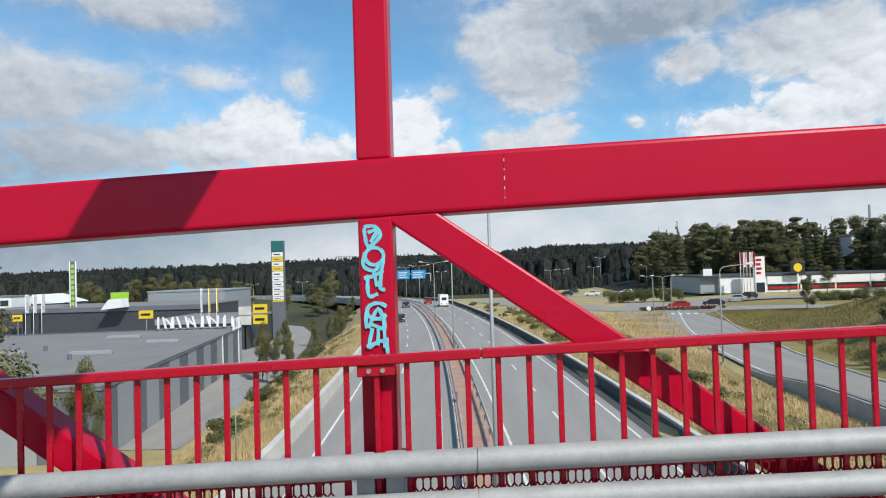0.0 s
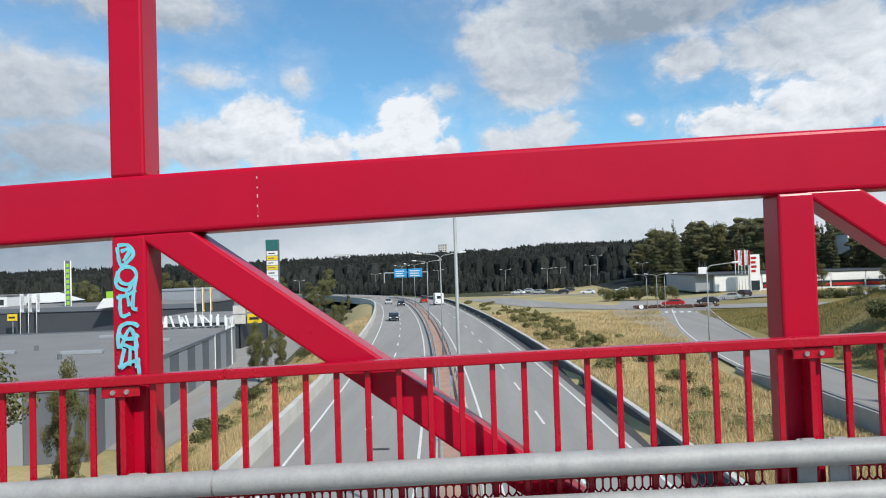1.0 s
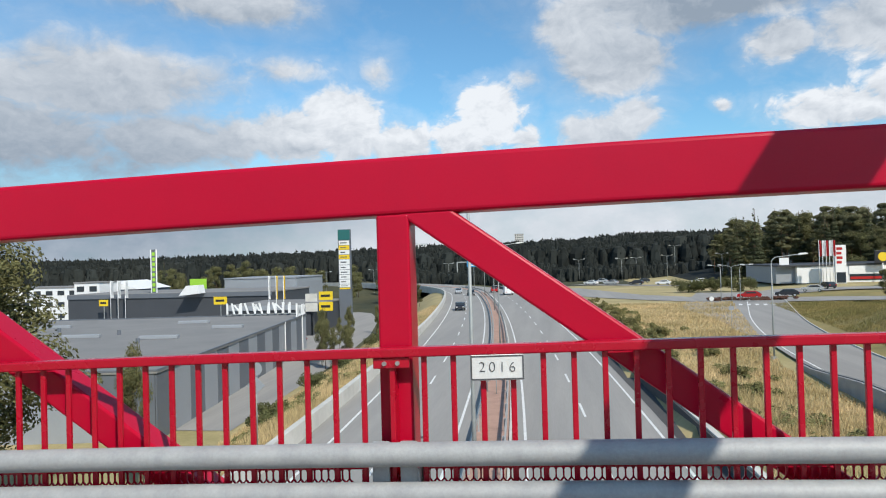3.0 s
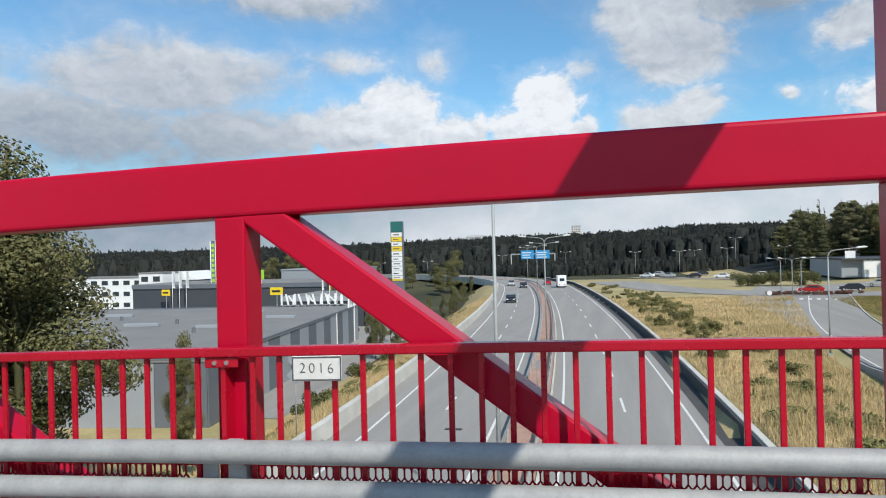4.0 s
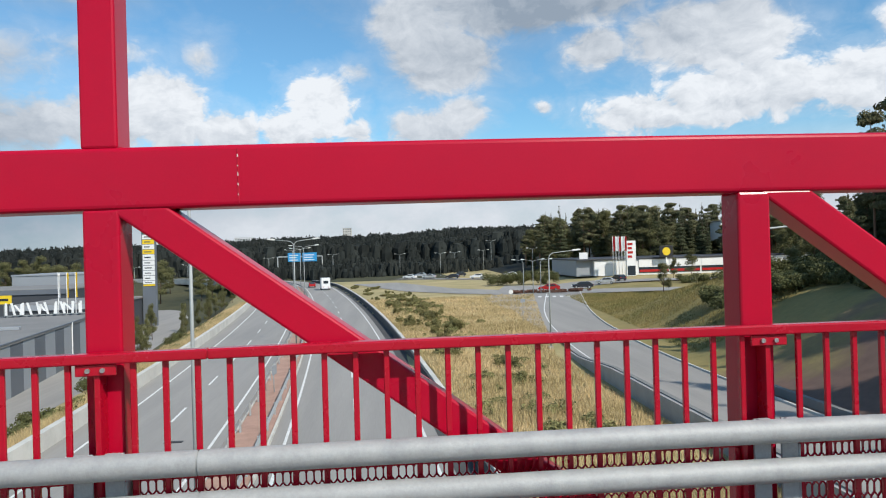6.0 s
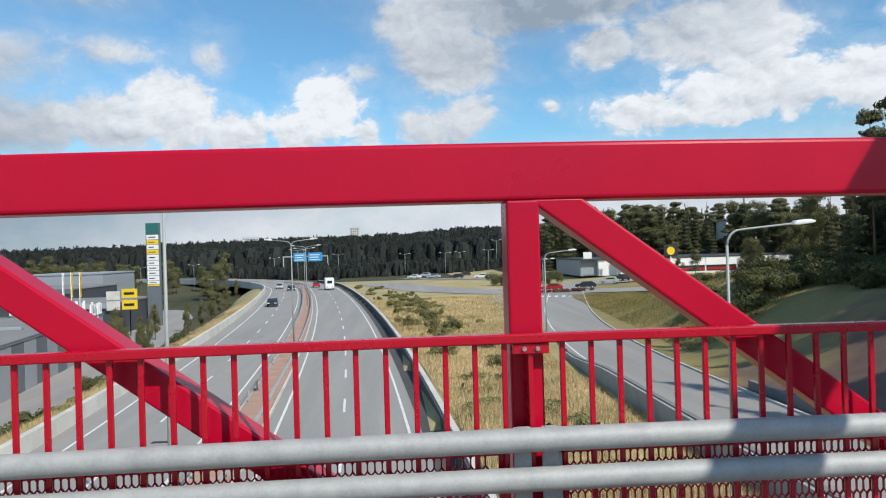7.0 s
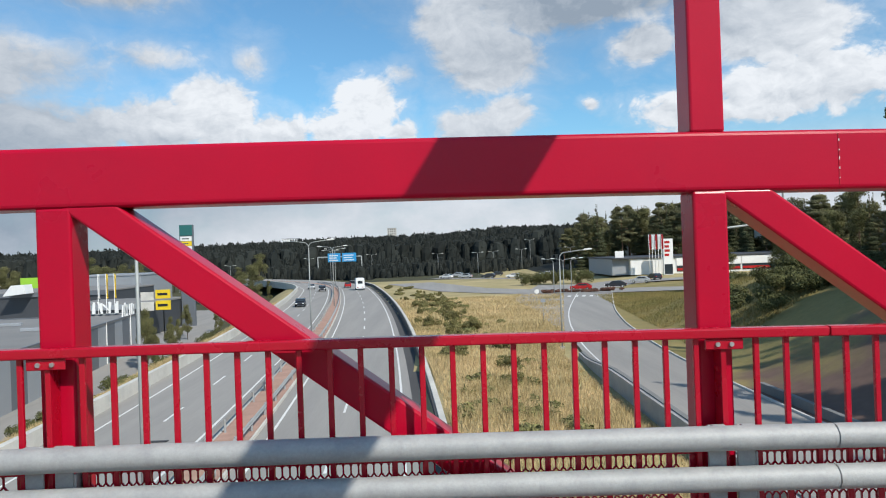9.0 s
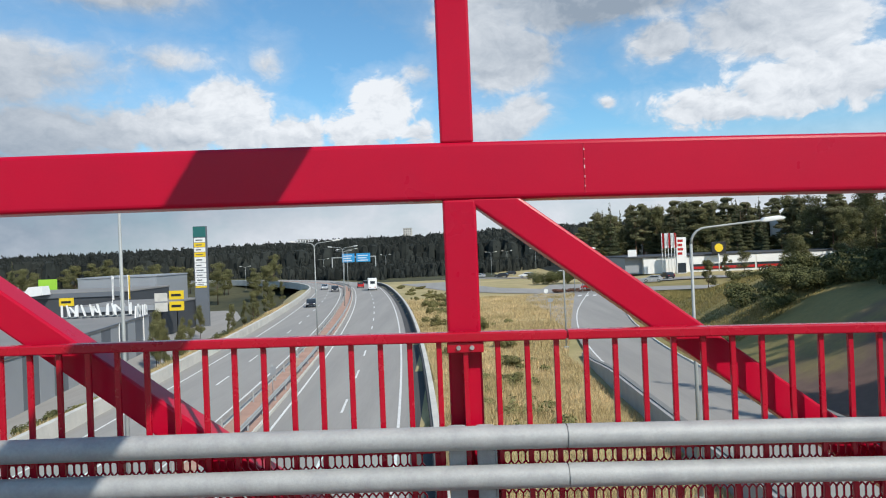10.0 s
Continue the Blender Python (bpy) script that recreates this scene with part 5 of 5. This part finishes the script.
x, y, z, a = on_road(190, 6.2)
car(x, y, z, a, WHITE, "white box van driving away on the motorway", "vehicles", van=True)
x, y, z, a = on_road(134, -6.4)
car(x, y, z, a + 180, CAR_DARK, "dark grey car driving towards the bridge", "vehicles")
for y, o, p, f, lb in ((206, 3.6, CAR_RED, 0, "red car far along the motorway"), (190, -3.6, CAR_DARK, 180, "dark car far along the motorway"), (204, -6.6, CAR_SILVER, 180, "silver car far along the motorway")):
    x, yy, z, a = on_road(y, o)
    car(x, yy, z, a + f, p, lb, "vehicles")
for x, y, rz, p, lb in ((41, 146, 75, CAR_RED, "red car waiting at the junction"), (49, 150, 80, CAR_DARK, "dark car parked by the junction"), (57, 160, 70, CAR_SILVER, "silver car parked at the store"), (62, 166, 10, CAR_DARK, "dark car parked at the store"), (90, 160, 70, CAR_SILVER, "silver car parked at the store")):
    car(x, y, ground(x, y) + 0.12, rz, p, lb, "parked cars")
for x, y, p in ((-46, 136, CAR_DARK), (-44, 128, CAR_DARK), (-128, 168, WHITE), (-120, 168, CAR_SILVER)):
    car(x, y, YARD_Z + 0.06, 80, p, "car parked in the store yard", "parked cars")

for i, (x, y) in enumerate(((16, 236), (22, 233), (29, 228), (36, 222), (20, 250), (33, 245), (47, 226))):
    car(x, y, ground(x, y) + 0.13, 60 + 5 * i, (WHITE, CAR_SILVER, CAR_DARK)[i % 3], "small car on the far lane", "parked cars")

# ---------------------------------------------------------------- small things on the bridge
plate = tagged(new("year_plate"), "white enamel plate with the year in thin figures", "plate")
px0, px1 = 3.372, 3.610
part("board", bent(box(px0, px1, -0.125, -0.117, 1.090, 1.205, 0.003, segs=1)), PLATE, plate)
for i, ch_ in enumerate("2016"):
    cu = bpy.data.curves.new("figure", "FONT")
    cu.body, cu.size, cu.align_x, cu.align_y, cu.extrude = ch_, 0.066, "CENTER", "CENTER", 0.001
    cu.offset = -0.0012
    tmp = new("figure", cu)
    me = bpy.data.meshes.new_from_object(tmp.evaluated_get(bpy.context.evaluated_depsgraph_get()))
    bpy.data.objects.remove(tmp)
    me.materials.clear()
    me.materials.append(INK)
    tx = part("figure", me, None, plate, "thin dark grey figure")
    tx.matrix_basis = pose((px0 + px1) / 2 + (i - 1.5) * 0.045, -0.1265, 1.148 + LIFT(3.49), 90, 0, 0)
for zc in (1.096, 1.199):
    part("rim", bent(box(px0, px1, -0.1275, -0.1255, zc - 0.003, zc + 0.003)), INK, plate)
for xc in (px0 + 0.003, px1 - 0.003):
    part("rim", bent(box(xc - 0.003, xc + 0.003, -0.1275, -0.1255, 1.100, 1.195)), INK, plate)

graf = tagged(new("spray_tag"), "pale cyan spray-painted scrawl down a red post", "graffiti")
r7 = random.Random(12)


def stroke(pts):
    verts, faces = [], []
    p = [Vector(q) for q in pts]
    w = 0.0088
    for i, c in enumerate(p):
        d = (p[min(i + 1, len(p) - 1)] - p[max(i - 1, 0)]).normalized()
        n = Vector((-d.y, d.x)) * w * r7.uniform(0.8, 1.15)
        for s in (-1, 1):
            verts.append((c.x + s * n.x, 0.0035 - 0.0008 * len(graf.children) - 0.00005 * i, c.y + s * n.y + LIFT(0)))
    faces = [(2 * i, 2 * i + 1, 2 * i + 3, 2 * i + 2) for i in range(len(p) - 1)]
    part("stroke", mesh("stroke", verts, faces, CYAN), None, graf)


def loop(cx, cz, rx, rz, a0=0, a1=360, n=14):
    return [(cx + rx * math.cos(radians(a0 + (a1 - a0) * i / n)), cz + rz * math.sin(radians(a0 + (a1 - a0) * i / n))) for i in range(n + 1)]


def scrawl(*pts):
    """A smooth stroke through a few points."""
    out = []
    for i in range(len(pts) - 1):
        p0, p1, p2, p3 = (Vector(pts[max(0, min(len(pts) - 1, i + k))]) for k in (-1, 0, 1, 2))
        for j in range(5):
            t = j / 5
            out.append(tuple(0.5 * (2 * p1 + (p2 - p0) * t + (2 * p0 - 5 * p1 + 4 * p2 - p3) * t * t + (3 * p1 - p0 - 3 * p2 + p3) * t ** 3)))
    stroke(out + [pts[-1]])


scrawl((-0.051, 1.827), (0.0, 1.827), (0.023, 1.782), (-0.034, 1.737), (-0.051, 1.82))
scrawl((-0.034, 1.80), (0.011, 1.81), (-0.022, 1.755))
stroke(loop(-0.006, 1.690, 0.043, 0.040, 60, 420, 22))
scrawl((-0.049, 1.71), (-0.057, 1.646), (-0.006, 1.624), (0.020, 1.66))
scrawl((-0.057, 1.590), (-0.01, 1.60), (0.034, 1.624))
scrawl((-0.040, 1.605), (-0.036, 1.51), (0.006, 1.517))
scrawl((-0.012, 1.625), (0.004, 1.55))
scrawl((0.034, 1.67), (0.018, 1.55), (0.040, 1.535))
stroke(loop(0.002, 1.438, 0.048, 0.036, 30, 330, 20))
scrawl((-0.040, 1.46), (-0.052, 1.40), (-0.046, 1.36))
scrawl((-0.040, 1.36), (0.006, 1.449), (0.034, 1.36), (-0.034, 1.381))
scrawl((-0.022, 1.36), (-0.040, 1.275), (-0.010, 1.292))
scrawl((0.006, 1.37), (0.0, 1.281))
scrawl((0.031, 1.427), (0.034, 1.27))
scrawl((-0.051, 1.275), (0.0, 1.295), (0.051, 1.309))
scrawl((0.040, 1.309), (0.048, 1.225))
